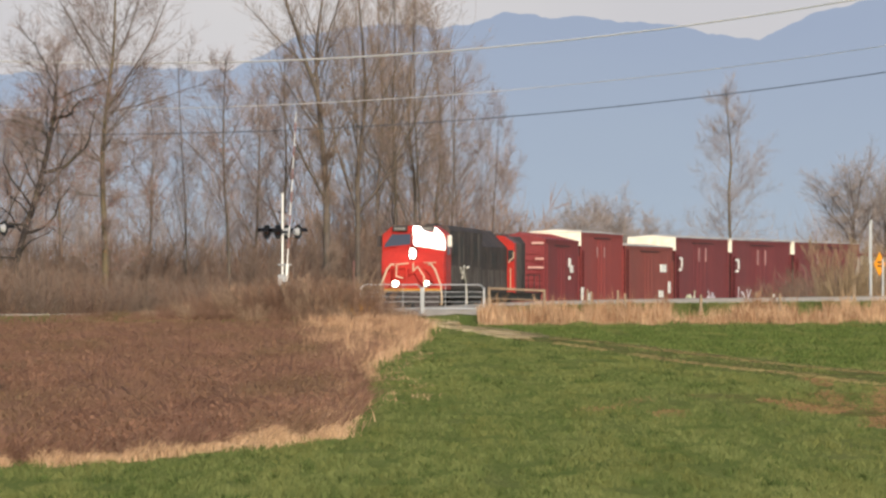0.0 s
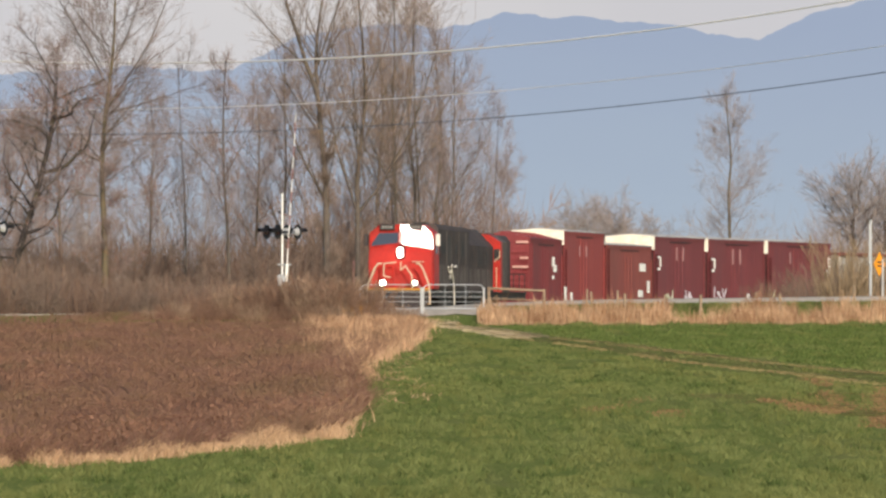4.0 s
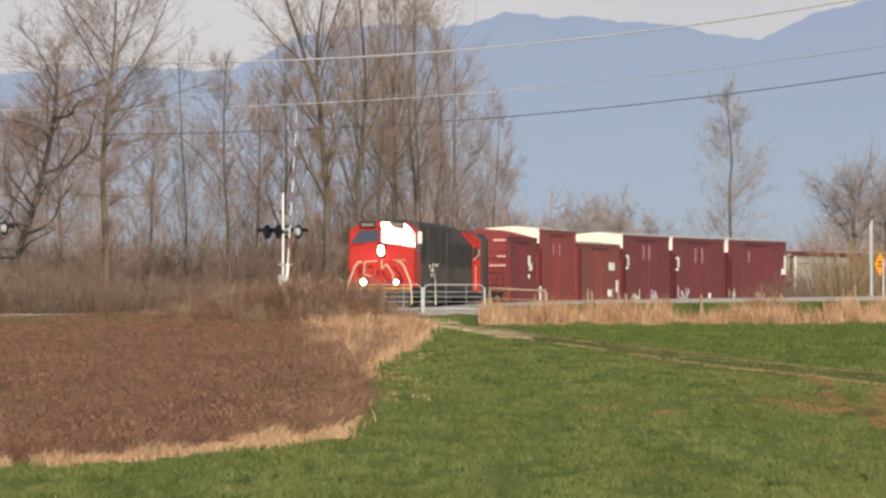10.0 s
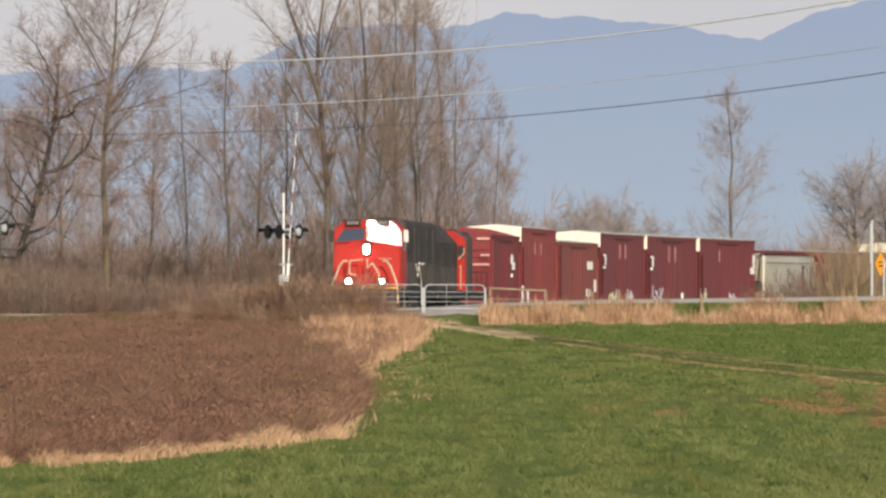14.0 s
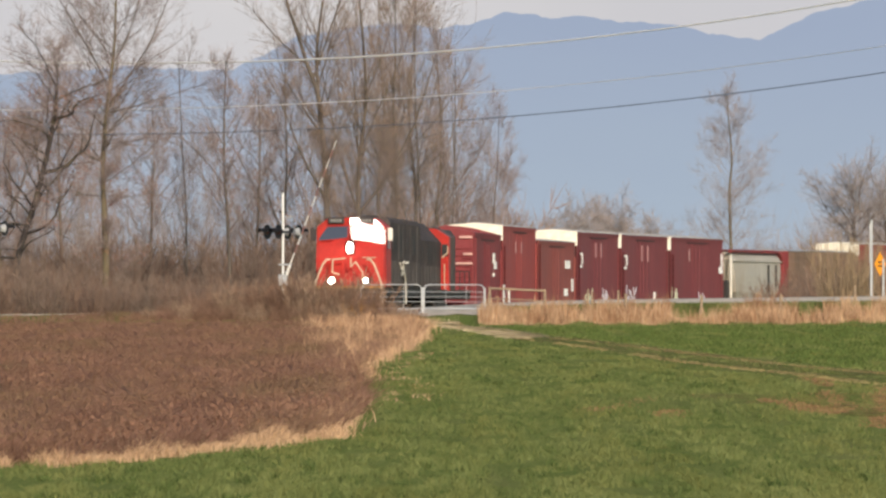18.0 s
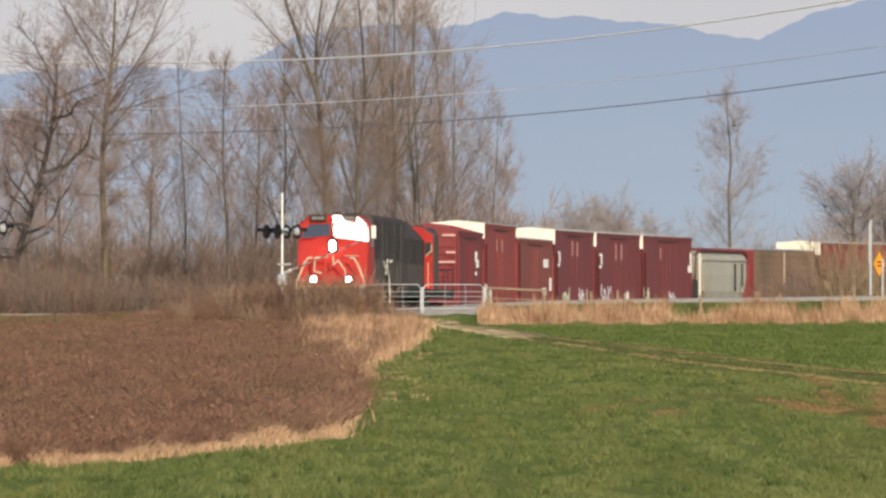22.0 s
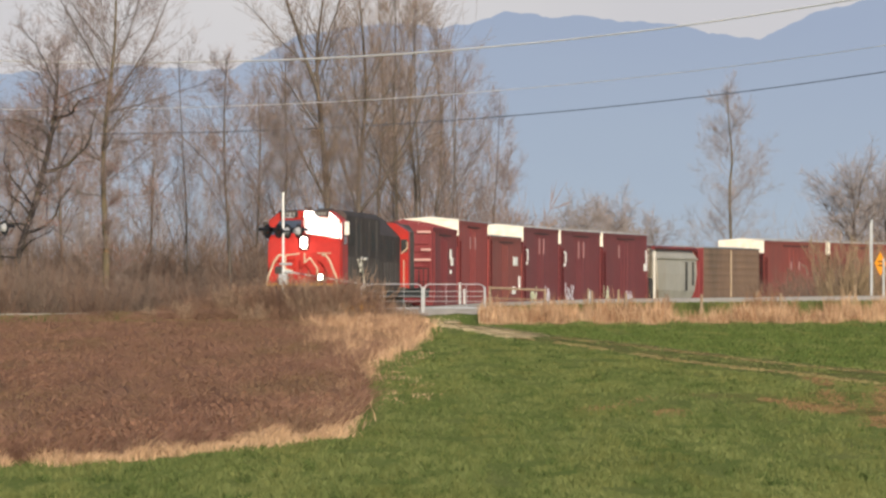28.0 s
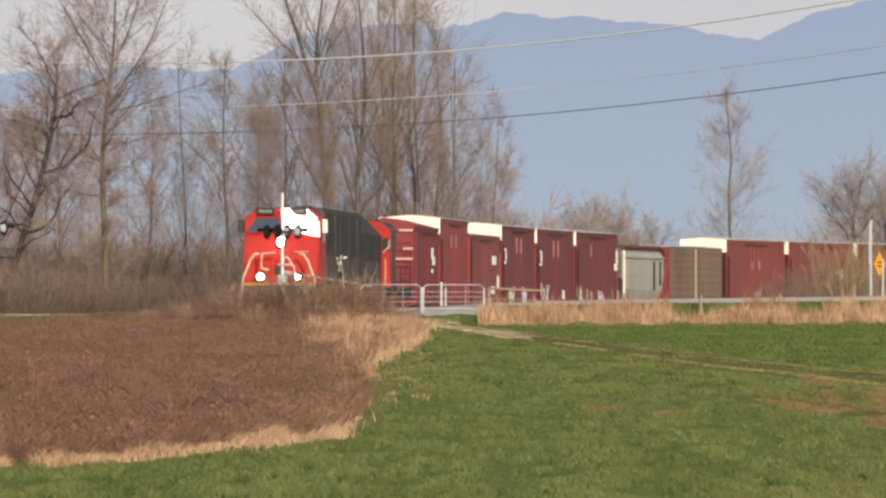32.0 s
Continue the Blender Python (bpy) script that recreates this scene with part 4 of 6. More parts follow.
def tube_gate(x0, x1, y0, y1, label):
    """Field gate of bent tubes: rounded top corners, five rails, two posts."""
    e = new("farm_gate")
    tagged(e, label, "gate", group="field gates")
    zb = ground_z((x0 + x1) / 2, (y0 + y1) / 2)
    P = lambda k, z: (x0 + (x1 - x0) * k, y0 + (y1 - y0) * k, z)
    top, low = 1.46, 0.60
    bm = bmesh.new()
    rail(bm, [P(0.0, low), P(0.0, top - 0.18), P(0.02, top - 0.05), P(0.07, top), P(0.93, top), P(0.98, top - 0.05), P(1.0, top - 0.18), P(1.0, low), P(0.0, low)], 0.018)
    part("frame", bm, GALV, e, "bent galvanised tube frame")
    for z in (0.84, 1.02, 1.20):
        bm = bmesh.new()
        rod(bm, P(0, z), P(1, z), 0.010, 6)
        part("rail", bm, GALV, e)
    for k in (0.36, 0.70):
        bm = bmesh.new()
        rod(bm, P(k, low), P(k, top), 0.010, 6)
        part("upright", bm, GALV, e)
    for k in (0.0, 1.0):
        bm = bmesh.new()
        p = P(k + (0.04 if k else -0.04) * 0.3, 0)
        rod(bm, (p[0], p[1] + 0.05, ground_z(p[0], p[1]) - 0.1), (p[0], p[1] + 0.05, top - 0.1), 0.034, 8)
        part("post", bm, GALV, e)
    return e


GATE_Y = 311.0
tube_gate((750 - 784) / FOCAL * GATE_Y, (856 - 784) / FOCAL * GATE_Y, GATE_Y, GATE_Y + 1.0, "galvanised tubular farm gate, closed")
tube_gate((640 - 784) / FOCAL * GATE_Y, (745 - 784) / FOCAL * GATE_Y, GATE_Y - 1.2, GATE_Y, "galvanised tubular farm gate, half hidden by brambles")


def fence(px):
    """Timber posts and one rail between the first pair."""
    e = new("fence")
    tagged(e, "weathered timber rail fence beside the gate", "fence")
    pts = []
    for i, (x, h) in enumerate(px):
        y = GATE_Y + 0.8 + (x - 865) / 700 * 8
        X = (x - 784) / FOCAL * y
        z = ground_z(X, y)
        top = EYE[2] + (565.6 - h) / FOCAL * y
        bm = bmesh.new()
        rod(bm, (X, y, z - 0.2), (X + 0.01, y, top), 0.06, 8, 0.052)
        part("post", bm, TIMBER, e)
        pts.append((X, y, top))
    for z in (0.06, 0.42):
        bm = bmesh.new()
        rod(bm, (pts[0][0], pts[0][1] - 0.05, pts[0][2] - z), (pts[1][0], pts[1][1] - 0.05, pts[1][2] - z), 0.045 if z < 0.1 else 0.02, 6)
        part("rail", bm, TIMBER, e)
    return e


fence(((865, 508), (963, 512), (1106, 520), (1240, 522), (1380, 520)))
for x, y0, h in ((1039, 315.5, 512), (1046, 316, 516), (1093, 316, 514), (1338, 326, 517), (1512, 322, 505)):
    X = (x - 784) / FOCAL * y0
    bm = bmesh.new()
    rod(bm, (X, y0, ground_z(X, y0) - 0.1), (X + 0.015, y0, EYE[2] + (565.6 - h) / FOCAL * y0), 0.045, 7, 0.04)
    tagged(part("marker_post", bm, TIMBER), "short weathered marker post beside the road", "post", group="roadside posts")


def diamond_sign(x, y):
    e = new("road_sign")
    tagged(e, "amber diamond warning sign on a steel post", "road sign")
    X = (x - 784) / FOCAL * y
    z = ground_z(X, y)
    zc = EYE[2] + (565.6 - 468) / FOCAL * y
    bm = bmesh.new()
    rod(bm, (X + 0.12, y + 0.05, z - 0.1), (X + 0.12, y + 0.05, zc + 0.2), 0.04, 8)
    part("post", bm, GALV, e)
    turn = Matrix.Translation((X, y, zc)) @ Matrix.Rotation(radians(58), 4, "Z")
    bm = plate(bmesh.new(), [(0.45, 0, 0), (0, 0, 0.47), (-0.45, 0, 0), (0, 0, -0.47)], 0.02, (0, 1, 0))
    bm.transform(turn)
    s = part("sign_plate", bm, ORANGE, e, "amber diamond plate")
    for k in (-0.1, 0.05):
        bm = boxed(-0.2, 0.2, -0.012, -0.003, k, k + 0.06)
        bm.transform(turn)
        part("figure_bar", bm, DARK, s)
    return e


diamond_sign(1557, 331)


def tall_post(x, y, top):
    e = new("sign_post")
    tagged(e, "grey steel post with a narrow plate seen edge-on", "sign post")
    X = (x - 784) / FOCAL * y
    zt = EYE[2] + (565.6 - top) / FOCAL * y
    bm = bmesh.new()
    rod(bm, (X, y, ground_z(X, y) - 0.1), (X, y, zt), 0.05, 8)
    part("post", bm, GALV, e)
    bm = boxed(-0.3, 0.3, -0.015, 0.015, 0, 1.5)
    bm.transform(Matrix.Translation((X - 0.02, y - 0.07, zt - 1.65)) @ Matrix.Rotation(radians(80), 4, "Z"))
    part("sign_plate", bm, GALV, e)
    return e


tall_post(1541, 329, 390)
bm = bmesh.new()
X = (626 - 784) / FOCAL * 452
rod(bm, (X, 452, -0.5), (X, 452, 3.3), 0.06, 8)
tagged(part("marker_post", bm, SIGNALRED), "thin red marker post beyond the track", "post")


class Geo:
    def __init__(self):
        self.v, self.t, self.spots = [], [], []

    def tube(self, pts, radii, n):
        base = len(self.v)
        m = len(pts)
        for i in range(m):
            d = (pts[min(i + 1, m - 1)] - pts[max(i - 1, 0)]).normalized()
            u = d.orthogonal().normalized() if i == 0 else (u - d * u.dot(d)).normalized()
            w = d.cross(u)
            for k in range(n):
                a = 2 * math.pi * k / n
                p = pts[i] + (u * math.cos(a) + w * math.sin(a)) * radii[i]
                self.v.append((p.x, p.y, p.z))
        for i in range(m - 1):
            for k in range(n):
                a, b = base + i * n + k, base + i * n + (k + 1) % n
                self.t += [(a, b, b + n), (a, b + n, a + n)]


def wire(name_label, pts, near, far, r, m):
    """Cable from place to place across the view, sagging."""
    xs = np.linspace(-60, 1640, 60)
    co = np.polyfit([p[0] for p in pts], [p[1] for p in pts], 2)
    P = []
    for x in xs:
        yy = far + (near - far) * (x + 60) / 1700
        P.append(Vector(((x - 784) / FOCAL * yy, yy, EYE[2] + (565.6 - np.polyval(co, x)) / FOCAL * yy)))
    g = Geo()
    g.tube(P, [r] * len(P), 12)
    ob = fast_mesh("overhead_cable", g.v, g.t, m)
    for f in ob.data.polygons:
        f.use_smooth = True
    tagged(ob, name_label, "cable", group="overhead cables")


wire("bright aluminium overhead cable", ((490, 107), (850, 88), (1190, 47), (1568, -10)), 385, 455, 0.037, WIRE_B)
wire("thin pale overhead cable", ((540, 184), (840, 164), (1190, 132), (1520, 88)), 388, 458, 0.016, WIRE_B)
wire("dark sheathed overhead cable", ((60, 238), (400, 234), (850, 211), (1190, 178), (1568, 128)), 330, 432, 0.019, WIRE_D)

# ---------------------------------------------------------------- vegetation
BARK = mat("grey_brown_bark", c(74, 66, 61), c(108, 97, 88), 2.5, 0.9, bump=0.02, dirt=c(104, 94, 74), per_object=0.1)
BARK_LICHEN = mat("lichen_yellow_bark", c(82, 72, 58), c(114, 102, 82), 2.5, 0.9, bump=0.02, dirt=c(124, 110, 72), per_object=0.08)
BARK_DARK = mat("dark_bark", c(40, 34, 34), c(62, 54, 51), 2.5, 0.9, bump=0.02, dirt=c(98, 88, 66), per_object=0.1)
TWIG = mat("bare_twigs", c(124, 106, 100), c(160, 142, 135), 1.0, 0.9, island=0.2)
TWIG_WARM = mat("bare_warm_twigs", c(128, 108, 94), c(162, 140, 122), 1.0, 0.9, island=0.25)
TWIG_GREY = mat("bare_grey_twigs", c(140, 127, 122), c(172, 158, 152), 1.0, 0.9, island=0.2)
TWIG_FAN = mat("bare_fawn_twigs", c(128, 108, 84), c(160, 138, 110), 1.0, 0.9, island=0.2)
TWIG_OCHRE = mat("bare_ochre_twigs", c(150, 104, 50), c(176, 128, 66), 1.0, 0.9, island=0.2)
TWIG_RUST = mat("bare_rust_twigs", c(138, 104, 78), c(170, 134, 104), 1.0, 0.9, island=0.25)
LEAF_RUST = mat("withered_rust_leaves", c(134, 84, 66), c(170, 116, 92), 1.0, 0.9, island=0.25, spec=0.1)


def kites(P, D, L, width, rng, rise=0.1):
    """Slender twigs from P along D, widest at the middle: arrays of points and of triangles."""
    n = len(P)
    side = np.cross(D, rng.normal(0, 1, (n, 3)))
    side /= np.linalg.norm(side, axis=1)[:, None] + 1e-9
    bow = np.cross(D, side)
    up = np.array([0, 0, 1.0])
    mid = P + D * (L * 0.45)[:, None] + bow * (L * 0.07)[:, None]
    tip = P + D * L[:, None] + up * (L * rise)[:, None]
    w = side * (np.broadcast_to(width, n) * rng.uniform(0.7, 1.3, n))[:, None]
    v = np.stack([P, mid - w, mid + w, tip], 1).reshape(-1, 3)
    t = (np.arange(n)[:, None, None] * 4 + np.array([[0, 1, 2], [1, 3, 2]])[None]).reshape(-1, 3)
    return v, t


def grow(geos, rng, p, d, length, r, level, o):
    """One limb and, in turn, what springs from it."""
    n = (9, 8, 5, 3)[level]
    pts, radii = [p.copy()], [r]
    for i in range(n):
        k = (i + 1) / n
        d = (d + Vector((rng.gauss(0, 1), rng.gauss(0, 1), rng.gauss(0, 0.6))) * o["wander"][level] + Vector((0, 0, 1)) * o["lift"][level]).normalized()
        p = p + d * (length / n)
        pts.append(p.copy())
        radii.append(max(o.get("fine", 0.007), r * (1 - k * o["taper"][level])))
        if level >= 2:
            geos[1].spots.append((*p, *d, length / n))
        if level < 3 and k >= o["clear"][level]:
            for _ in range(o["kids"][level]):
                if rng.random() > o["odds"][level]:
                    continue
                az = rng.uniform(0, 2 * math.pi)
                ax = d.orthogonal().normalized()
                ax.rotate(Matrix.Rotation(az, 3, d))
                cd = d.copy()
                cd.rotate(Matrix.Rotation(radians(rng.uniform(*o["angle"][level])), 3, ax))
                grow(geos, rng, p - d * (length / n * rng.random()), cd, length * rng.uniform(*o["short"][level]) * (1.15 - o.get("cone", 0.55) * k), radii[-1] * rng.uniform(0.45, 0.7) * (o.get("thin", 1.0) if level == 0 else 1.0), level + 1, o)
    geos[(2, 0, 0, 1)[level]].tube(pts, radii, (8, 6, 4, 3)[level])


ASH = dict(thin=0.8, wander=(0.05, 0.07, 0.08, 0.09), lift=(0.05, 0.07, 0.05, 0.03), taper=(0.72, 0.85, 0.85, 0.85), clear=(0.3, 0.2, 0.2, 1),
           kids=(3, 2, 1, 0), odds=(0.85, 0.8, 0.95, 0), angle=((28, 55), (25, 50), (25, 55), (0, 0)), short=((0.40, 0.62), (0.34, 0.52), (0.4, 0.6), (0, 0)), twigs=(0.9, 0.6, 0.0055))
OAK = dict(ASH, fine=0.010, kids=(3, 2, 1, 0), wander=(0.1, 0.15, 0.16, 0.16), lift=(0.02, 0.05, 0.05, 0.03), angle=((35, 70), (30, 65), (30, 65), (0, 0)), short=((0.5, 0.75), (0.4, 0.6), (0.4, 0.6), (0, 0)), twigs=(1.8, 0.6, 0.006))
SAPLING = dict(ASH, kids=(2, 2, 1, 0), wander=(0.025, 0.06, 0.08, 0.1), angle=((24, 48), (22, 45), (25, 55), (0, 0)), short=((0.22, 0.36), (0.3, 0.45), (0.4, 0.6), (0, 0)), clear=(0.2, 0.2, 0.2, 1), twigs=(0.8, 0.6, 0.005))
WHIP = dict(SAPLING, kids=(2, 2, 1, 0), angle=((30, 60), (25, 50), (25, 55), (0, 0)), short=((0.18, 0.32), (0.34, 0.5), (0.4, 0.6), (0, 0)), wander=(0.04, 0.08, 0.09, 0.1), clear=(0.15, 0.15, 0.2, 1), twigs=(1.1, 0.6, 0.005))
TREE_MESHES = {}


def curve(points, n=6):
    """A smooth line through a few (sideways, height) places of a stem."""
    out = []
    for i in range(len(points) - 1):
        q = [points[max(0, min(len(points) - 1, i + k))] for k in (-1, 0, 1, 2)]
        for j in range(n):
            t = j / n
            out.append(tuple(0.5 * (2 * q[1][m] + (q[2][m] - q[0][m]) * t + (2 * q[0][m] - 5 * q[1][m] + 4 * q[2][m] - q[3][m]) * t * t + (3 * q[1][m] - q[0][m] - 3 * q[2][m] + q[3][m]) * t ** 3) for m in (0, 1)))
    return out + [points[-1]]


def tree_mesh(key, h, r, o, seed):
    """Limbs, twigs, stem and withered leaves of one kind of tree. A tree with a spine has its main limbs named one by one: height, bearing, rise in degrees, length, thickness, upward bend."""
    if key in TREE_MESHES:
        return TREE_MESHES[key]
    geos = (Geo(), Geo(), Geo())
    rnd = random.Random(seed)
    if o.get("spine"):
        line = [Vector((x, 0.12 * noise.noise((z * 0.3, seed, 0)), z)) for x, z in curve(o["spine"])]
        m = len(line)
        radii = [r * (1 - o.get("shrink", 0.8) * i / (m - 1)) for i in range(m)]
        geos[2].tube(line, radii, 9)
        top = line[-1].z
        limbs = list(o["limbs"])
        for i in range(o.get("extra", 0)):
            k = o.get("foot", 0.35) + (o.get("last", 0.97) - o.get("foot", 0.35)) * (i + rnd.random()) / o["extra"]
            limbs.append((k * top, rnd.uniform(0, 360), rnd.uniform(*o.get("rise", (25, 60))) + 15 * k, rnd.uniform(0.75, 1.15) * (o["wide"][0] + (o["wide"][1] - o["wide"][0]) * k), o.get("slim", 0.3), None))
        for i in range(o.get("shoots", 0)):
            limbs.append((rnd.uniform(0.1, 0.6) * top, rnd.uniform(0, 360), rnd.uniform(15, 60), rnd.uniform(0.6, 1.7), 0.1, None))
        for z, az, el, length, thick, lift in limbs:
            i = min(range(m), key=lambda j: abs(line[j].z - z))
            d = Vector((math.cos(radians(az)) * math.cos(radians(el)), math.sin(radians(az)) * math.cos(radians(el)), math.sin(radians(el))))
            grow(geos, rnd, line[i].copy(), d, length, radii[i] * thick, 1, o if lift is None else dict(o, lift=(o["lift"][0], lift, *o["lift"][2:])))
    else:
        grow(geos, rnd, Vector((0, 0, -0.4)), Vector((0, 0, 1)), h, r, 0, o)
    per, reach, width = o["twigs"]
    rng = np.random.default_rng(seed)
    S = np.array(geos[1].spots)
    S = S[rng.integers(0, len(S), int(len(S) * per))]
    D = S[:, 3:6] + rng.normal(0, 0.5, (len(S), 3)) + np.array([0, 0, 0.12])
    D /= np.linalg.norm(D, axis=1)[:, None]
    v, t = kites(S[:, :3] - S[:, 3:6] * (S[:, 6] * rng.random(len(S)))[:, None], D, reach * rng.uniform(0.35, 1.2, len(S)), width, rng)
    crown = (np.concatenate([np.array(geos[1].v), v]), np.concatenate([np.array(geos[1].t), t + len(geos[1].v)]))
    leaves = None
    if o.get("leaves"):
        low = np.array(geos[1].spots)
        low = low[low[:, 2] < o.get("leaf_top", 12)]
        C = low[rng.integers(0, len(low), o["leaves"])][:, :3]
        C = C[np.repeat(np.arange(len(C)), 26)] + rng.normal(0, 1, (len(C) * 26, 3)) * np.array([0.42, 0.42, 0.17])
        D = rng.normal(0, 1, C.shape)
        D /= np.linalg.norm(D, axis=1)[:, None]
        leaves = kites(C, D, rng.uniform(0.06, 0.13, len(C)), 0.02, rng, -0.2)
    TREE_MESHES[key] = (geos[0], crown, geos[2], leaves)
    return TREE_MESHES[key]


BUILT = {}


def tree(key, h, r, o, x, y, label, bark=BARK, twig=TWIG, stem=None, seed=1, turn=0.0, scale=1.0, group="bare trees along the track"):
    """A bare tree whose foot shows at x across the view and y metres off; alike ones share their meshes."""
    X = (x - 784) / FOCAL * y
    m = pose(X, y, ground_z(X, y) - 0.05, 0, 0, turn)
    k = (key, bark.name, twig.name)
    if k in BUILT:
        ob = copy_thing(BUILT[k], m)
        ob.scale = (scale, scale, scale)
        return tagged(ob, label)
    limbs, crown, trunk, leaves = tree_mesh(key, h, r, o, seed)
    e = new("tree")
    tagged(e, label, "tree", group=group)
    fast_mesh("trunk", trunk.v, trunk.t, stem or bark, e)
    fast_mesh("branchwork", limbs.v, limbs.t, bark, e)
    fast_mesh("crown", *crown, twig, e)
    if leaves:
        tagged(fast_mesh("withered_leaves", *leaves, LEAF_RUST, e), "clumps of withered rust-brown leaves")
    e.matrix_basis = m
    e.scale = (scale, scale, scale)
    BUILT[k] = e
    return e


GREAT = dict(ASH, spine=((0, -0.4), (0, 4), (-0.14, 8), (0, 10.6), (0.2, 12.4), (0.45, 14.7), (0.55, 19.5)), extra=30, shoots=12, rise=(2, 40), last=0.9, foot=0.42, wide=(4.6, 4.4), slim=0.3, leaves=36, leaf_top=9, twigs=(1.5, 0.65, 0.0055),
             limbs=((12.2, 180, 66, 8, 0.6, 0.05), (10.8, 0, 58, 8.5, 0.6, 0.06), (10.9, -10, 14, 5.6, 0.36, 0.05), (10.2, 175, 46, 5.4, 0.4, -0.04), (9.3, 10, 2, 3.6, 0.22, 0.02),
                    (7.6, -5, 28, 3.8, 0.22, 0.0), (8.3, 190, 12, 3.6, 0.22, 0.05), (6.9, 170, 5, 3.4, 0.2, 0.02), (13.2, 20, 55, 6.5, 0.5, 0.05), (13.6, 200, 50, 6, 0.5, 0.05), (6.6, 30, 5, 3.0, 0.18, 0.0)))
DARKTREE = dict(OAK, fine=0.008, shrink=0.55, spine=((0, -0.4), (0.1, 2.6), (0.3, 4.1), (1.05, 6.5), (1.7, 9.1), (2.0, 10.9), (2.1, 12.2)), extra=16, foot=0.3, wide=(3.8, 3.2), slim=0.34, leaves=60, wander=(0.1, 0.27, 0.22, 0.18), kids=(3, 2, 1, 0),
                short=((0.5, 0.75), (0.34, 0.52), (0.4, 0.6), (0, 0)), twigs=(1.7, 0.6, 0.006),
                limbs=((8.0, 0, 6, 5.2, 0.85, 0.14), (10.4, 0, 20, 3.6, 0.7, 0.05), (4.9, 5, 10, 5.0, 0.6, 0.05), (7.6, 20, -35, 2.6, 0.4, 0.1), (9.5, 180, 42, 3.8, 0.45, 0.02), (6.2, 180, 32, 4.4, 0.45, 0.04),
                       (3.5, 185, 6, 3.4, 0.4, 0.0), (5.4, 190, 22, 3.4, 0.4, 0.0), (11.4, 10, 40, 3.6, 0.5, 0.05), (12.0, 170, 60, 4.0, 0.6, 0.03)))
BROAD = dict(ASH, spine=((0, -0.4), (0, 5.3), (-0.06, 8), (-0.3, 10.7), (-0.5, 12.4), (-1.03, 13.9), (-1.6, 15.7), (-2.1, 17.2), (-2.8, 20.5)), extra=18, shoots=20, foot=0.3, wide=(4.4, 3.4), slim=0.28, rise=(30, 60), shrink=0.75,
             limbs=((12.0, 100, 86, 9, 0.8, 0.02), (13.2, 0, 72, 8, 0.55, 0.03), (6.8, 180, 62, 8, 0.42, 0.03), (10.2, 180, 52, 6, 0.4, 0.03), (14.0, 180, 36, 5.4, 0.5, 0.05), (9.0, 0, 60, 6.5, 0.36, 0.03), (12.6, 20, 60, 7, 0.4, 0.03)))
STEMMY = dict(ASH, twigs=(1.0, 0.6, 0.0055), spine=((0, -0.4), (0, 6.2), (0, 8.3), (0.24, 10.4), (0.4, 12.5), (0.24, 15.5), (0.1, 17), (0, 20)), extra=14, foot=0.3, wide=(4.4, 3.0), slim=0.3, rise=(45, 70), shrink=0.78,
              limbs=((6.4, 0, 40, 11, 0.6, 0.27), (6.2, 180, 66, 10, 0.55, 0.02), (9.8, 5, 62, 8, 0.45, 0.04), (10.4, 180, 66, 8, 0.45, 0.03), (12.4, 0, 62, 7, 0.5, 0.04), (7.5, 80, 60, 9, 0.5, 0.05), (8.5, 260, 62, 9, 0.45, 0.05)))
UPRIGHT = dict(STEMMY, extra=18, wide=(4.2, 2.8), rise=(55, 75), shrink=0.85, limbs=((5.0, 0, 64, 9, 0.5, 0.06), (4.6, 180, 66, 9, 0.5, 0.05), (7.5, 80, 60, 8, 0.5, 0.05), (8.5, 260, 64, 8, 0.45, 0.05), (10, 20, 66, 7, 0.45, 0.03), (10.5, 190, 66, 7, 0.45, 0.03)))
VEEFORK = dict(ASH, spine=((0, -0.4), (0, 2.6), (-0.12, 5.5), (-0.26, 7.8), (-0.3, 11), (-0.2, 13.8)), extra=12, foot=0.3, wide=(3.0, 1.6), slim=0.34, leaves=10,
               limbs=((7.6, 0, 60, 5.4, 0.5, 0.04), (7.3, 180, 58, 5.4, 0.5, 0.04), (5.0, 0, 48, 4.2, 0.34, 0.05), (6.0, 180, 48, 4.2, 0.34, 0.05), (9.5, 0, 55, 3.6, 0.45, 0.04), (9.2, 170, 55, 3.6, 0.45, 0.04)))
CONE = dict(ASH, fine=0.007, spine=((0, -0.4), (0, 5), (-0.12, 9.7), (0.04, 12.3), (-0.2, 15.2), (-0.3, 17.8)), extra=48, last=0.93, foot=0.14, wide=(5.8, 1.5), slim=0.22, rise=(18, 40), shrink=0.9, limbs=(), kids=(3, 2, 1, 0), wander=(0.03, 0.07, 0.1, 0.1), lift=(0, 0.03, 0.04, 0.03), short=((0.4, 0.6), (0.3, 0.46), (0.4, 0.6), (0, 0)), twigs=(0.7, 0.7, 0.005))
VASE = dict(OAK, wander=(0.1, 0.09, 0.11, 0.12), twigs=(2.4, 0.6, 0.0055), kids=(3, 3, 1, 0), spine=((0, -0.4), (0.05, 4), (-0.1, 7.2)), extra=5, foot=0.6, wide=(3.2, 3.2), slim=0.4, shrink=0.5, lift=(0, 0.03, 0.04, 0.03),
            limbs=((5.6, 180, 46, 4.4, 0.55, 0.04), (5.8, 0, 50, 4.6, 0.55, 0.04), (6.6, 165, 66, 4.6, 0.6, 0.02), (6.8, 15, 72, 4.8, 0.6, 0.0), (6.4, 90, 60, 4.4, 0.5, 0.02), (6.2, 270, 58, 4.4, 0.5, 0.02)))
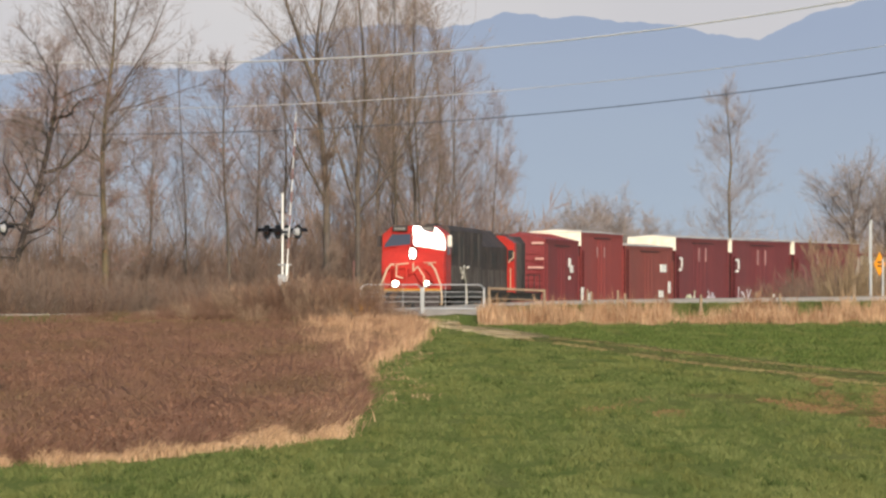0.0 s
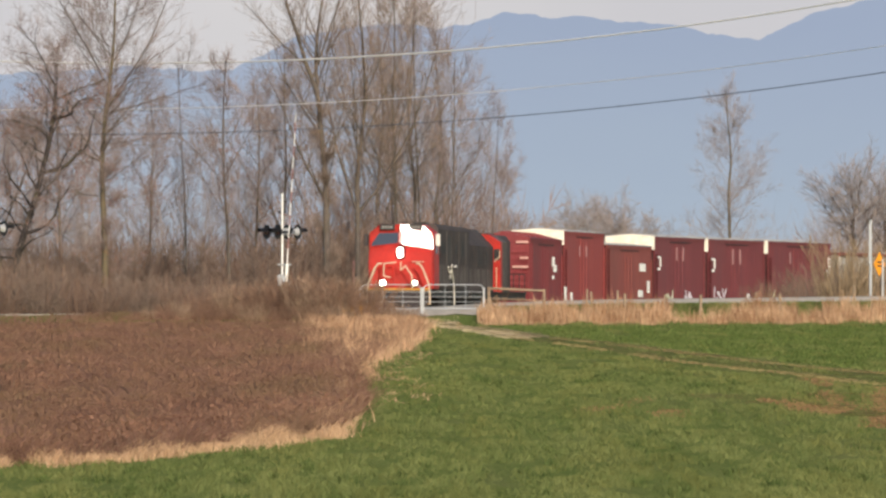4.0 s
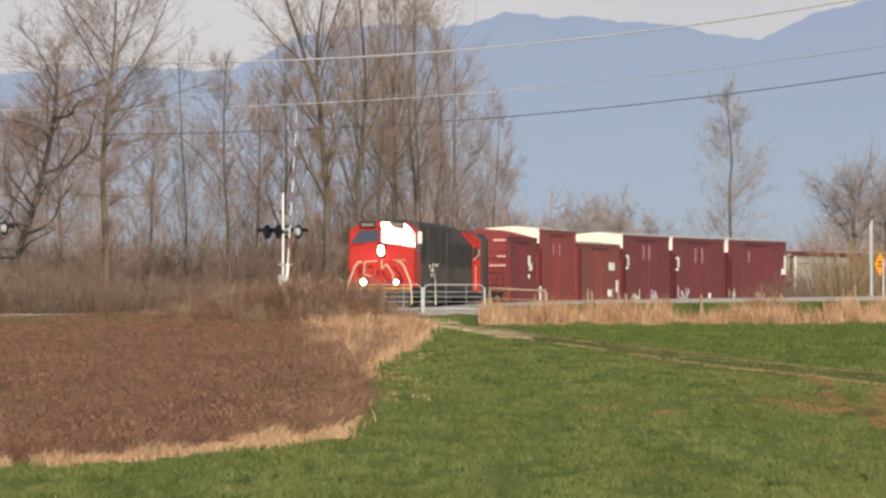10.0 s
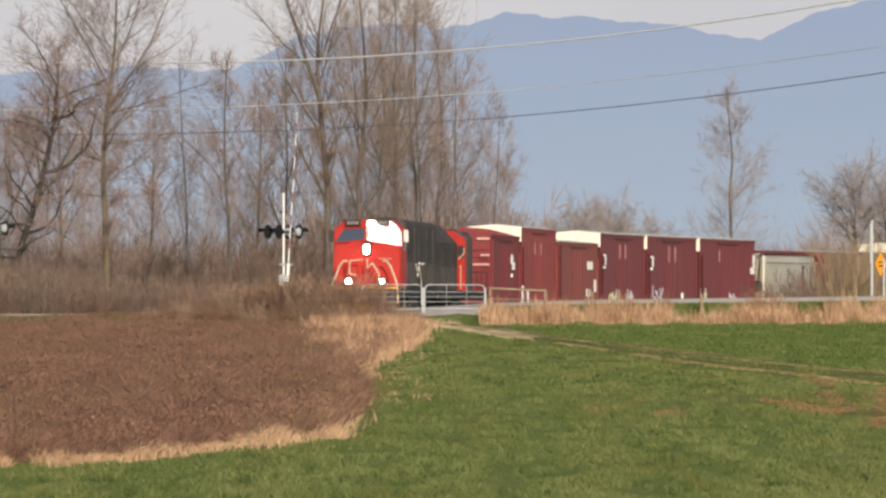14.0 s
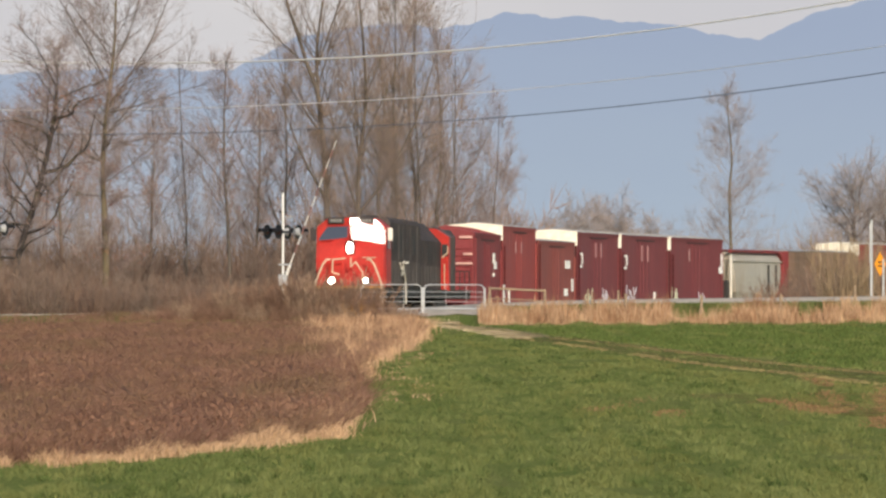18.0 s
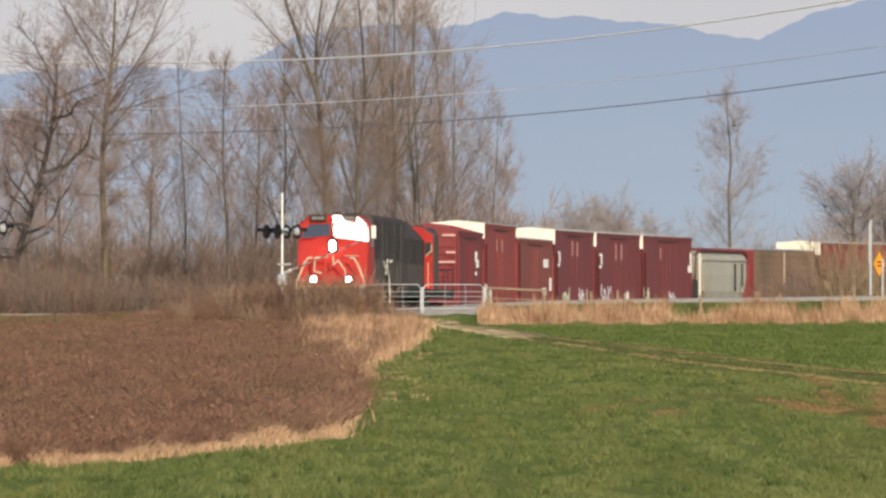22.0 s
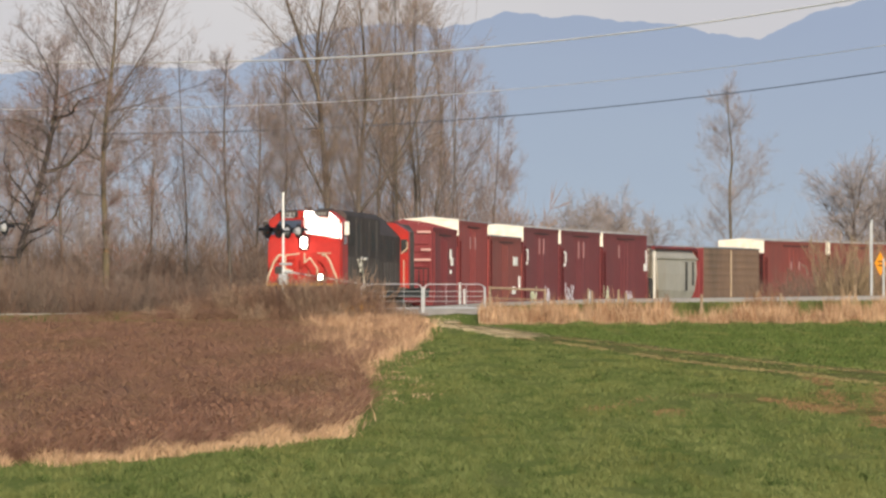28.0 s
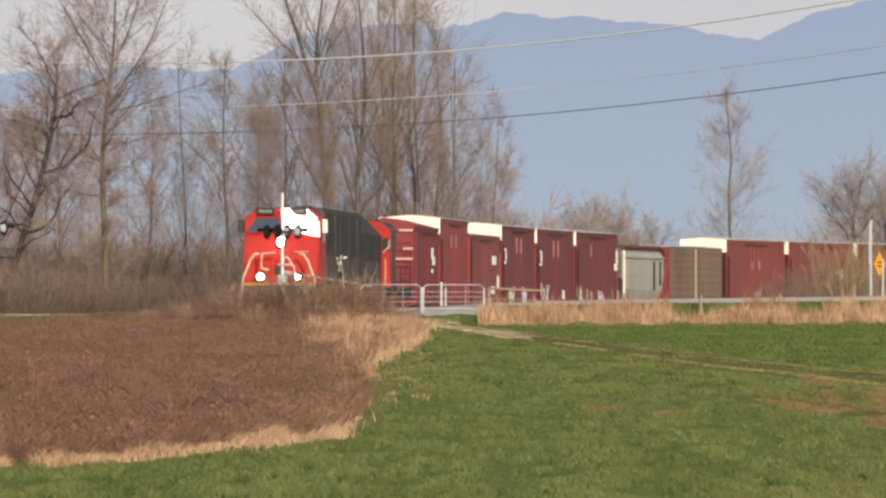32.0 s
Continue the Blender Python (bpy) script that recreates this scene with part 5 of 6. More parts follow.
tree("great", 0, 0.19, GREAT, 186, 428, "tall bare ash with lichen-yellow trunk and rust leaf clumps", stem=BARK_LICHEN, seed=11)
tree("edge", 24, 0.2, SAPLING, 3, 436, "tall bare tree with yellowed trunk", stem=BARK_LICHEN, seed=5)
tree("dark", 0, 0.2, DARKTREE, 24, 420, "dark gnarled bare tree that leans, with withered leaves", bark=BARK_DARK, seed=8)
tree("dark", 0, 0, DARKTREE, -12, 442, "dark gnarled bare tree behind the leaning one", bark=BARK_DARK, turn=160, scale=0.8)
tree("slim", 14, 0.062, SAPLING, 328, 440, "slim straight bare tree beyond the railway", seed=3)
tree("vee", 0, 0.11, VEEFORK, 406, 432, "bare young tree that forks halfway up", seed=14)
tree("slim", 0, 0, SAPLING, 272, 470, "slim bare tree beyond the railway", turn=70, scale=0.7)
tree("broad", 0, 0.2, BROAD, 578, 446, "tall broad bare tree with forked stems", twig=TWIG_WARM, seed=21)
tree("stemmy", 0, 0.15, STEMMY, 633, 450, "tall bare tree with many upright stems", twig=TWIG_WARM, seed=33)
tree("vee", 0, 0, VEEFORK, 500, 470, "bare tree with fine twigs", turn=120, scale=1.1)
tree("vee", 0, 0, VEEFORK, 450, 490, "bare tree with fine twigs", turn=200, scale=1.0)
for x, y, sc, tn in ((700, 470, 1.0, 110), (735, 485, 0.96, 200), (772, 495, 0.86, 40), (668, 500, 1.0, 330)):
    tree("upright", 0, 0.12, UPRIGHT, x, y, "tall bare tree with upright limbs", twig=TWIG_WARM, seed=37, turn=tn, scale=sc)
for x, y, sc, tn in ((745, 480, 1.3, 30), (795, 490, 1.15, 230), (876, 500, 0.9, 140), (898, 508, 0.66, 300), (810, 500, 1.05, 10)):
    tree("slim", 0, 0, SAPLING, x, y, "slim bare tree beyond the railway", turn=tn, scale=sc)
for x, y, sc, tn in ((300, 500, 0.9, 50), (385, 520, 0.95, 100), (475, 520, 1.1, 20), (540, 510, 1.1, 160), (655, 505, 1.3, 130), (722, 500, 1.2, 85), (760, 510, 1.1, 275), (826, 510, 0.85, 65), (845, 515, 0.7, 205), (878, 504, 0.98, 150), (906, 510, 0.78, 20), (862, 508, 0.8, 330), (90, 490, 0.9, 35), (60, 480, 0.9, 140), (140, 486, 0.85, 260), (165, 500, 0.9, 80), (20, 500, 0.9, 310), (40, 540, 1.0, 20), (80, 545, 1.0, 120), (125, 540, 1.05, 220), (155, 545, 1.0, 330), (205, 540, 1.0, 70), (5, 530, 1.0, 190), (235, 515, 0.9, 15), (350, 530, 1.0, 250), (430, 525, 1.0, 310)):
    tree("whip", 13.5, 0.05, WHIP, x, y, "slim bare tree in the thicket beyond the railway", bark=TWIG_GREY, seed=63, turn=tn, scale=sc)
for x, y, sc, tn in ((110, 470, 1.15, 40), (262, 510, 1.0, 200)):
    tree("vee", 0, 0, VEEFORK, x, y, "bare tree with fine twigs beyond the railway", turn=tn, scale=sc)
tree("cone", 0, 0.15, CONE, 1293, 620, "lone bare poplar beyond the train", bark=TWIG_GREY, stem=BARK_LICHEN, twig=TWIG_GREY, seed=41, group="far bare trees")
tree("round", 7.2, 0.15, OAK, 975, 720, "far rounded bare tree beyond the train", twig=TWIG_GREY, seed=52, group="far bare trees")
for x, tn, sc in ((1012, 80, 1.22), (1055, 170, 1.22), (1100, 260, 1.28), (1140, 20, 1.05), (945, 130, 1.05)):
    tree("round", 0, 0, OAK, x, 725 + tn / 20, "far rounded bare tree beyond the train", twig=TWIG_GREY, turn=tn, scale=sc)
tree("vase", 0, 0.17, VASE, 1512, 560, "rounded bare tree with spreading limbs behind the train", twig=TWIG_GREY, seed=17, group="far bare trees")
tree("vase", 0, 0, VASE, 1566, 568, "rounded bare tree with spreading limbs behind the train", twig=TWIG_GREY, turn=190, scale=0.95)
tree("round", 0, 0, OAK, 1450, 580, "low rounded bare tree behind the train", twig=TWIG_GREY, turn=290, scale=0.6)


# ---- stems and blades scattered over the ground
def inside(poly, x, y):
    r = np.zeros(len(x), bool)
    n = len(poly)
    for i in range(n):
        (x0, y0), (x1, y1) = poly[i], poly[(i + 1) % n]
        cut = (y0 > y) != (y1 > y)
        with np.errstate(divide="ignore", invalid="ignore"):
            r ^= cut & (x < (x1 - x0) * (y - y0) / (y1 - y0) + x0)
    return r


GROUND = np.vectorize(ground_z)


def blades(name, x, y, h, width, lean, material, rng, lift=0.0, bend=0.35, parent=None, combed=0.0):
    """Tapered, bent blades or stems, each of five corners, standing at x, y."""
    n = len(x)
    az, face = rng.uniform(0, 2 * np.pi, n), rng.uniform(0, np.pi, n)
    if combed:
        face = rng.normal(0, combed, n)
    L = lean * h * rng.uniform(0.2, 1.0, n)
    z = GROUND(x, y) + lift - 0.02
    base = np.stack([x, y, z], 1)
    dx, dy = np.cos(az) * L, np.sin(az) * L
    mid = base + np.stack([dx * (0.5 - bend * 0.5), dy * (0.5 - bend * 0.5), h * 0.55], 1)
    tip = base + np.stack([dx, dy, h], 1)
    w = np.stack([np.cos(face), np.sin(face), np.zeros(n)], 1) * (width * rng.uniform(0.6, 1.3, n))[:, None] / 2
    v = np.stack([base - w, base + w, mid - w * 0.8, mid + w * 0.8, tip], 1).reshape(-1, 3)
    k = np.arange(n)[:, None, None] * 5
    t = (k + np.array([[0, 1, 3], [0, 3, 2], [2, 3, 4]])[None]).reshape(-1, 3)
    return fast_mesh(name, v, t, material, parent)


def stems(name, x, y, h, r, lean, material, rng):
    """Bent three-sided canes with side shoots."""
    n = len(x)
    az = rng.uniform(0, 2 * np.pi, n)
    L = lean * h * rng.uniform(0.2, 1.2, n)
    base = np.stack([x, y, GROUND(x, y) - 0.03], 1)
    d = np.stack([np.cos(az), np.sin(az), np.zeros(n)], 1)
    mid = base + d * (L * 0.35)[:, None] + np.stack([np.zeros(n), np.zeros(n), h * 0.6], 1)
    tip = base + d * L[:, None] + np.stack([np.zeros(n), np.zeros(n), h], 1)
    rr = r * rng.uniform(0.6, 1.3, n)
    ring = np.array([[1, 0, 0], [-0.5, 0.87, 0], [-0.5, -0.87, 0]])
    v = np.concatenate([base[:, None] + ring[None] * rr[:, None, None], mid[:, None] + ring[None] * (rr * 0.8)[:, None, None], tip[:, None]], 1)
    k = np.arange(n)[:, None, None] * 7
    f = [[0, 1, 4], [0, 4, 3], [1, 2, 5], [1, 5, 4], [2, 0, 3], [2, 3, 5], [3, 4, 6], [4, 5, 6], [5, 3, 6]]
    t = (k + np.array(f)[None]).reshape(-1, 3)
    return fast_mesh(name, v.reshape(-1, 3), t, material)


rng = np.random.default_rng(7)
CANE = mat("bramble_canes", c(106, 78, 66), c(144, 110, 93), 0.5, 0.9, island=0.2, dirt=c(112, 97, 68), spec=0.1, stretch=(1.6, 0.14, 1.6))
CANE_GREY = mat("grey_dead_stems", c(136, 112, 92), c(166, 140, 116), 0.5, 0.9, island=0.3)
STRAW = mat("dead_straw", c(172, 138, 108), c(208, 174, 138), 0.4, 0.9, island=0.3, spec=0.1)
BLADE = mat("spring_grass", c(80, 91, 51), c(112, 117, 72), 0.12, 0.9, island=0.16, spec=0.0, dirt=c(108, 108, 62), stretch=(9, 0.35, 1))
STRAW_MID = mat("tawny_dead_straw", c(158, 124, 97), c(196, 160, 128), 0.4, 0.9, island=0.35, spec=0.1)
STRAW_DARK = mat("brown_dead_straw", c(138, 102, 76), c(172, 134, 102), 0.4, 0.9, island=0.3, spec=0.1)
BRUSH = ((-7.5, 84), (-4.6, 88.5), (-3.9, 89), (-3.24, 92), (-2.5, 97.5), (-1.9, 100.7), (-1.5, 104), (-1.32, 109), (-1.2, 118), (-1.17, 127), (-1.4, 142), (-1.7, 162), (-2.0, 183), (-2.45, 210), (-3.0, 241), (-4.4, 285), (-5.5, 303), (-5.5, 310), (-22, 299.5), (-22, 100))
STRAW_PATCH = ((-1.8, 148), (-2.05, 165), (-2.4, 183), (-2.7, 202), (-3.1, 241), (-3.9, 285), (-4.6, 304), (-1.0, 305), (-0.8, 292), (-0.7, 250), (-0.95, 225), (-1.4, 202), (-1.65, 175), (-1.55, 152))


def spread(poly, n, x0, x1, y0, y1, power=1.0, wedge=True):
    """Random places in a polygon, thinner with distance."""
    y = y0 + (y1 - y0) * rng.random(n) ** power
    x = rng.uniform(x0, x1, n) * (y / y1 if wedge else 1)
    k = inside(poly, x, y) if poly else np.ones(n, bool)
    return x[k], y[k]


x, y = spread(BRUSH, 190000, -17.5, 0.5, 86, 313, 1.9)
keep = (x > -8.5) | (y < 312 + 0.6235 * (x + 10) - 6.5)
x, y = x[keep], y[keep]
h = rng.uniform(0.12, 0.42, len(x)) * np.where(y > 285, 0.7, 1.0) * np.array([1.0 + 0.55 * noise.noise((a * 1.3, b * 0.25, 4)) for a, b in zip(x, y)])
tagged(stems("bramble_thicket", x, y, h, 0.0038 + y * 0.00004, 1.8, CANE, rng), "wide reddish-brown thicket of bare bramble canes", "brambles", kind="stuff")
x, y = spread(BRUSH, 12000, -17.5, 0.5, 86, 309, 1.7)
tagged(stems("dead_stems", x, y, rng.uniform(0.12, 0.4, len(x)) * np.where(y > 240, 0.8, 1.0), 0.0025 + y * 0.00002, 1.2, CANE_GREY, rng), "grey dead stems among brambles", "dead stems", kind="stuff")


# low stems between the thicket and the road
x = rng.uniform(-19, -5.5, 9000)
y = 312 + 0.6235 * (x + 10) + rng.uniform(-7.6, -4.6, 9000)
tagged(stems("roadside_stems", x, y, rng.uniform(0.06, 0.24, len(x)) * np.clip((x + 14.2) / 3 + 0.25, 0.25, 1), 0.014, 1.0, CANE, rng), "low brown stems beside the road", "dead stems", kind="stuff")
# dead leaves caught in the canes
x, y = spread(BRUSH, 140000, -17.5, 0.5, 87, 304, 1.9)
LEAF = mat("russet_dead_leaves", c(106, 76, 62), c(146, 110, 90), 0.35, 0.85, island=0.2, dirt=c(118, 99, 72), spec=0.1, stretch=(1.6, 0.14, 1.6))
tagged(blades("dead_leaves", x, y, rng.uniform(0.015, 0.045, len(x)), 0.017 + y * 0.00008, 1.5, LEAF, rng, lift=rng.uniform(0.02, 0.36, len(x))), "russet dead leaves caught in brambles", "dead leaves", kind="stuff")


def along(line, n, spread_):
    """Random places beside a line of the plan."""
    p = np.array(line, float)
    seg = rng.integers(0, len(p) - 1, n)
    k = rng.random(n)
    q = p[seg] + (p[seg + 1] - p[seg]) * k[:, None]
    return q[:, 0] + rng.normal(0, spread_, n), q[:, 1] + rng.normal(0, spread_ * 2.5, n)


# straw fringe along the thicket's foot, in uneven clumps
def clumpy(x, y, scale, seed, deep=0.35):
    return np.array([noise.noise((a * scale, b * scale * deep, seed)) for a, b in zip(x, y)])


x, y = along(((-4.9, 88), (-3.9, 89), (-3.24, 92), (-2.45, 97.5), (-1.9, 100.7), (-1.35, 104.5)), 14000, 0.12)
x2, y2 = along(((-2.6, 96), (-2.0, 100.5), (-1.6, 105), (-1.55, 112), (-1.6, 124), (-1.75, 134)), 13000, 0.17)
x, y = np.concatenate([x, x2]), np.concatenate([y, y2])
n = clumpy(x, y, 2.2, 3)
k = n > -0.12 - 0.25 * (x > -2.6)
x, y, n = x[k], y[k], n[k]
tagged(blades("straw_fringe", x, y, rng.uniform(0.06, 0.2, len(x)) * (0.8 + 1.1 * np.clip(n, -0.2, 0.6)) * np.clip((y - 98) / 6, 1.0, 1.5), 0.011, 1.0, STRAW, rng), "pale dead grass along the thicket's edge", "dead grass", kind="stuff")
x, y = along(((-1.75, 165), (-1.75, 183), (-1.3, 208), (-0.95, 235), (-0.8, 270), (-0.9, 300)), 7000, 0.16)
x2, y2 = along(((-3.6, 240), (-3.0, 270), (-2.2, 300)), 8000, 0.9)
x, y = np.concatenate([x, x2]), np.concatenate([y, y2])
n = clumpy(x, y, 1.1, 6)
k = n > -0.05
x, y, n = x[k], y[k], n[k]
tagged(blades("straw_bank", x, y, rng.uniform(0.12, 0.42, len(x)) * (0.8 + n) * np.clip((y - 90) / 170, 0.25, 1.0), 0.005 + y * 0.00005, 0.8, STRAW, rng), "tall pale dead grass beside the thicket", "dead grass", kind="stuff")
x, y = rng.uniform(-6, 0, 110000), 108 + 198 * rng.random(110000) ** 0.9
n = clumpy(x, y, 1.7, 16)
k = inside(STRAW_PATCH, x + rng.normal(0, 1, len(x)) * np.where(x < -1.9 - (y - 110) * 0.006, 0.38, 0.2) + 0.5 * clumpy(x, y, 0.9, 44, 0.08), y) & (n > -0.28)
x, y, n = x[k], y[k], n[k]
tagged(blades("straw_mound", x, y, rng.uniform(0.14, 0.44, len(x)) * (0.85 + 1.5 * n) * np.clip((y - 40) / 170, 0.6, 1.0), 0.006 + y * 0.00006, 0.5, STRAW_MID, rng), "broad patch of pale dead grass near the gate", "dead grass", kind="stuff")
x, y = rng.uniform(-6, 0, 60000), 120 + 186 * rng.random(60000) ** 0.8
k = inside(STRAW_PATCH, x, y) & (clumpy(x, y, 1.3, 18) > -0.12)
tagged(blades("brown_straw", x[k], y[k], rng.uniform(0.2, 0.5, int(k.sum())) * np.clip((y[k] - 60) / 190, 0.4, 1.0), 0.005 + y[k] * 0.00005, 0.8, STRAW_DARK, rng), "browner dead grass in the pale patch", "dead grass", kind="stuff")
x, y = rng.uniform(-6, 0, 60000), 130 + 176 * rng.random(60000) ** 0.8
k = inside(STRAW_PATCH, x, y) & (clumpy(x, y, 0.8, 31) > -0.02)
tagged(stems("bramble_shoots", x[k], y[k], rng.uniform(0.15, 0.5, int(k.sum())), 0.0034 + y[k] * 0.000035, 1.2, CANE, rng), "thin brown shoots among the dead grass", "brambles", kind="stuff")
x, y = along(((-0.62, 124), (-0.55, 138), (-0.85, 163), (-0.55, 188), (-0.2, 208)), 3000, 0.24)
n = clumpy(x, y, 1.6, 8)
k = n > 0.27
tagged(blades("straw_tufts", x[k], y[k], rng.uniform(0.04, 0.11, int(k.sum())), 0.012, 1.8, STRAW, rng), "scattered pale dead tufts in the meadow", "dead grass", kind="stuff")
# straw verge below the road
for count, material, tall, seed, label in ((26000, STRAW, 1.0, 9, "tall pale dead grass on the roadside bank"), (15000, STRAW_DARK, 1.1, 29, "browner dead grass on the roadside bank")):
    vx = rng.uniform(1.3, 20, count)
    q = -6.2 - 4.8 * rng.random(count) ** 0.85 + np.array([1.5 * noise.noise((a * 0.9, 0, seed)) + 0.6 * noise.noise((a * 3.1, 0, seed)) for a in vx])
    vy = 312 + 0.6235 * (vx + 10) + q / 0.85
    thick = clumpy(vx, vy, 1.1, seed, 0.35)
    keep = (thick > -0.3) & ~((vx > 8.4) & (vx < 10.7) & (q > -8.6)) & ~((vx > 13.2) & (vx < 14.2) & (q > -8.0)) & (rng.random(count) < np.clip((q + 12.2) / 2.2, 0.1, 1))
    vx, vy, q, thick = vx[keep], vy[keep], q[keep], thick[keep]
    tagged(blades("straw_verge", vx, vy, rng.uniform(0.1, 0.46, len(vx)) * tall * (1 + 0.7 * thick) * rng.choice([1.0, 1.0, 1.0, 1.7], len(vx)), 0.024, 0.5, material, rng), label, "dead grass", kind="stuff")
sx, sq = rng.uniform(1.3, 20, 7000), -10.2 - 4.2 * rng.random(7000) ** 1.6
sy = 312 + 0.6235 * (sx + 10) + sq / 0.85
k = clumpy(sx, sy, 1.4, 47, 0.3) > 0.02
tagged(blades("straw_verge", sx[k], sy[k], rng.uniform(0.06, 0.26, int(k.sum())), 0.024, 0.6, STRAW_MID, rng), "scattered dead grass at the foot of the roadside bank", "dead grass", kind="stuff")
RUT_PTS = np.array(smooth_line(RUT_A, 12) + smooth_line(RUT_B, 12) + smooth_line(((4.4, 138), (5.2, 131), (5.6, 122), (6.4, 117)), 6) + smooth_line(((6.9, 160), (6.7, 150), (6.2, 138), (5.9, 122), (6.2, 108)), 6) + smooth_line(((7.6, 148), (6.9, 135), (6.3, 122), (5.6, 110)), 6))


RUT_COUNT = len(smooth_line(RUT_A, 12)) + len(smooth_line(RUT_B, 12))


def off_ruts(x, y, gap):
    """True where a place keeps its distance from the wheel ruts."""
    near = np.zeros(len(x), bool)
    for i, (a, b) in enumerate(RUT_PTS):
        near |= (np.abs(y - b) < 3) & (np.abs(x - a - (b - y) * -0.05) < (gap if i < RUT_COUNT else gap * 0.3))
    return ~near | (rng.random(len(x)) < 0.12)


def off_gravel(x, y):
    """True outside the gravel that leads down from the gate."""
    mid = np.interp(y, (250, 275, 300, 310), (2.6, 1.7, 0.6, -0.2))
    return (y < 255) | (np.abs(x - mid) > 0.8)


# lusher, darker grass between the ruts and the roadside
LUSH = mat("lush_green_grass", c(70, 85, 45), c(94, 105, 58), 0.3, 0.9, island=0.18, spec=0.0)
gx, gy = rng.uniform(1.5, 18, 52000), 150 + 156 * rng.random(52000) ** 0.9
k = (gx > np.interp(gy, [p[1] for p in RUT_B[::-1]], [p[0] for p in RUT_B[::-1]]) + 0.5) & (gx < gy * 0.056) & (clumpy(gx, gy, 1.0, 83, 0.08) > -0.22)
tagged(blades("lush_grass", gx[k], gy[k], rng.uniform(0.05, 0.12, int(k.sum())), 0.05, 0.9, LUSH, rng, combed=0.8), "lusher dark green grass beyond the wheel ruts", "grass", kind="stuff")


# clods of loose earth on the ruts and bare places
RUTSOIL = mat("dry_earth_clods", c(130, 118, 78), c(150, 136, 94), 1.0, 0.95, island=0.2, spec=0.1)
REDCLOD = mat("reddish_earth_clods", c(114, 93, 64), c(134, 109, 78), 1.0, 0.95, island=0.2, spec=0.1)
GRAVELCLOD = mat("pale_loose_gravel", c(188, 168, 132), c(212, 194, 160), 1.0, 0.95, island=0.2, spec=0.1)
for line, count, half, m, label in ((((-0.2, 309), (0.6, 300), (1.7, 275), (2.5, 252)), 9000, 0.3, GRAVELCLOD, "pale loose gravel below the gate"), (((-2.6, 311.5), (-0.9, 312.3), (0.9, 313.2)), 2500, 0.35, GRAVELCLOD, "pale loose gravel under the gate"),
                                    (smooth_line(RUT_A, 4), 5500, 0.12, RUTSOIL, "dry pale earth clods on a wheel rut"), (smooth_line(RUT_B, 4), 5500, 0.12, RUTSOIL, "dry pale earth clods on a wheel rut"),
                                    (((4.4, 138), (5.2, 131), (5.6, 122), (6.4, 117)), 1700, 0.2, REDCLOD, "reddish clods of bare earth"),
                                    (((6.9, 160), (6.7, 150), (6.2, 138), (5.9, 122), (6.2, 108)), 1300, 0.16, REDCLOD, "reddish clods of bare earth"),
                                    (((7.6, 148), (6.9, 135), (6.3, 122), (5.6, 110)), 1200, 0.14, REDCLOD, "reddish clods of bare earth"),
                                    (((2.0, 122), (2.6, 128), (3.2, 136)), 260, 0.16, REDCLOD, "reddish clods of bare earth"),
                                    (((3.1, 118), (3.3, 124)), 220, 0.14, REDCLOD, "reddish clods of bare earth")):
    x, y = along(line, count, half)
    k = clumpy(x, y, 1.2, 61, 0.1) > -0.2
    x, y = x[k], y[k]
    tagged(blades("loose_earth", x, y, rng.uniform(0.025, 0.055, len(x)), 0.045, 0.6, m, rng, combed=0.6), label, "earth", kind="stuff")


# meadow blades: small near the camera's end, coarser tufts farther up
gx, gy = spread(None, 170000, -9, 9, 74, 150, 1.5)
out = ~inside(BRUSH, gx, gy) & off_ruts(gx, gy, 0.4)
gx, gy = gx[out], gy[out]
tagged(blades("meadow_blades", gx, gy, rng.uniform(0.02, 0.075, len(gx)) * np.clip(1.0 + 1.1 * clumpy(gx, gy, 2.4, 21, 0.12), 0.5, 1.7), 0.016, 1.0, BLADE, rng, combed=0.8), "short spring grass blades of the meadow", "grass", kind="stuff")
gx, gy = spread(None, 170000, -18, 18, 140, 308, 1.2)
out = ~inside(BRUSH, gx, gy) & off_ruts(gx, gy, 0.42) & off_gravel(gx, gy)
gx, gy = gx[out], gy[out]
tagged(blades("meadow_tufts", gx, gy, rng.uniform(0.02, 0.07, len(gx)) * np.clip(1.0 + 1.1 * clumpy(gx, gy, 1.3, 22, 0.1), 0.5, 1.7), 0.04, 1.0, BLADE, rng, combed=0.8), "short spring grass tufts of the meadow", "grass", kind="stuff")
TUFT = mat("dark_green_tufts", c(64, 78, 42), c(86, 97, 54), 0.5, 0.9, island=0.2, spec=0.0)
gx, gy = spread(None, 90000, -9, 9, 74, 150, 1.5)
k = ~inside(BRUSH, gx, gy) & off_ruts(gx, gy, 0.4) & (clumpy(gx, gy, 4.0, 71, 0.12) > 0.36)
tagged(blades("dark_tufts", gx[k], gy[k], rng.uniform(0.04, 0.1, int(k.sum())), 0.02, 0.9, TUFT, rng), "darker green tufts in the meadow", "grass", kind="stuff")
gx, gy = spread(None, 90000, -18, 18, 145, 308, 1.2)
k = ~inside(BRUSH, gx, gy) & ~inside(STRAW_PATCH, gx, gy) & off_ruts(gx, gy, 0.42) & off_gravel(gx, gy) & (clumpy(gx, gy, 2.2, 72, 0.09) > 0.38)
tagged(blades("dark_tufts", gx[k], gy[k], rng.uniform(0.04, 0.11, int(k.sum())), 0.04, 0.9, TUFT, rng), "darker green tufts in the meadow", "grass", kind="stuff")
gx = rng.uniform(1.4, 22, 26000)
q = rng.uniform(-6.8, -5.1, 26000)
gy = 312 + 0.6235 * (gx + 10) + q / 0.85
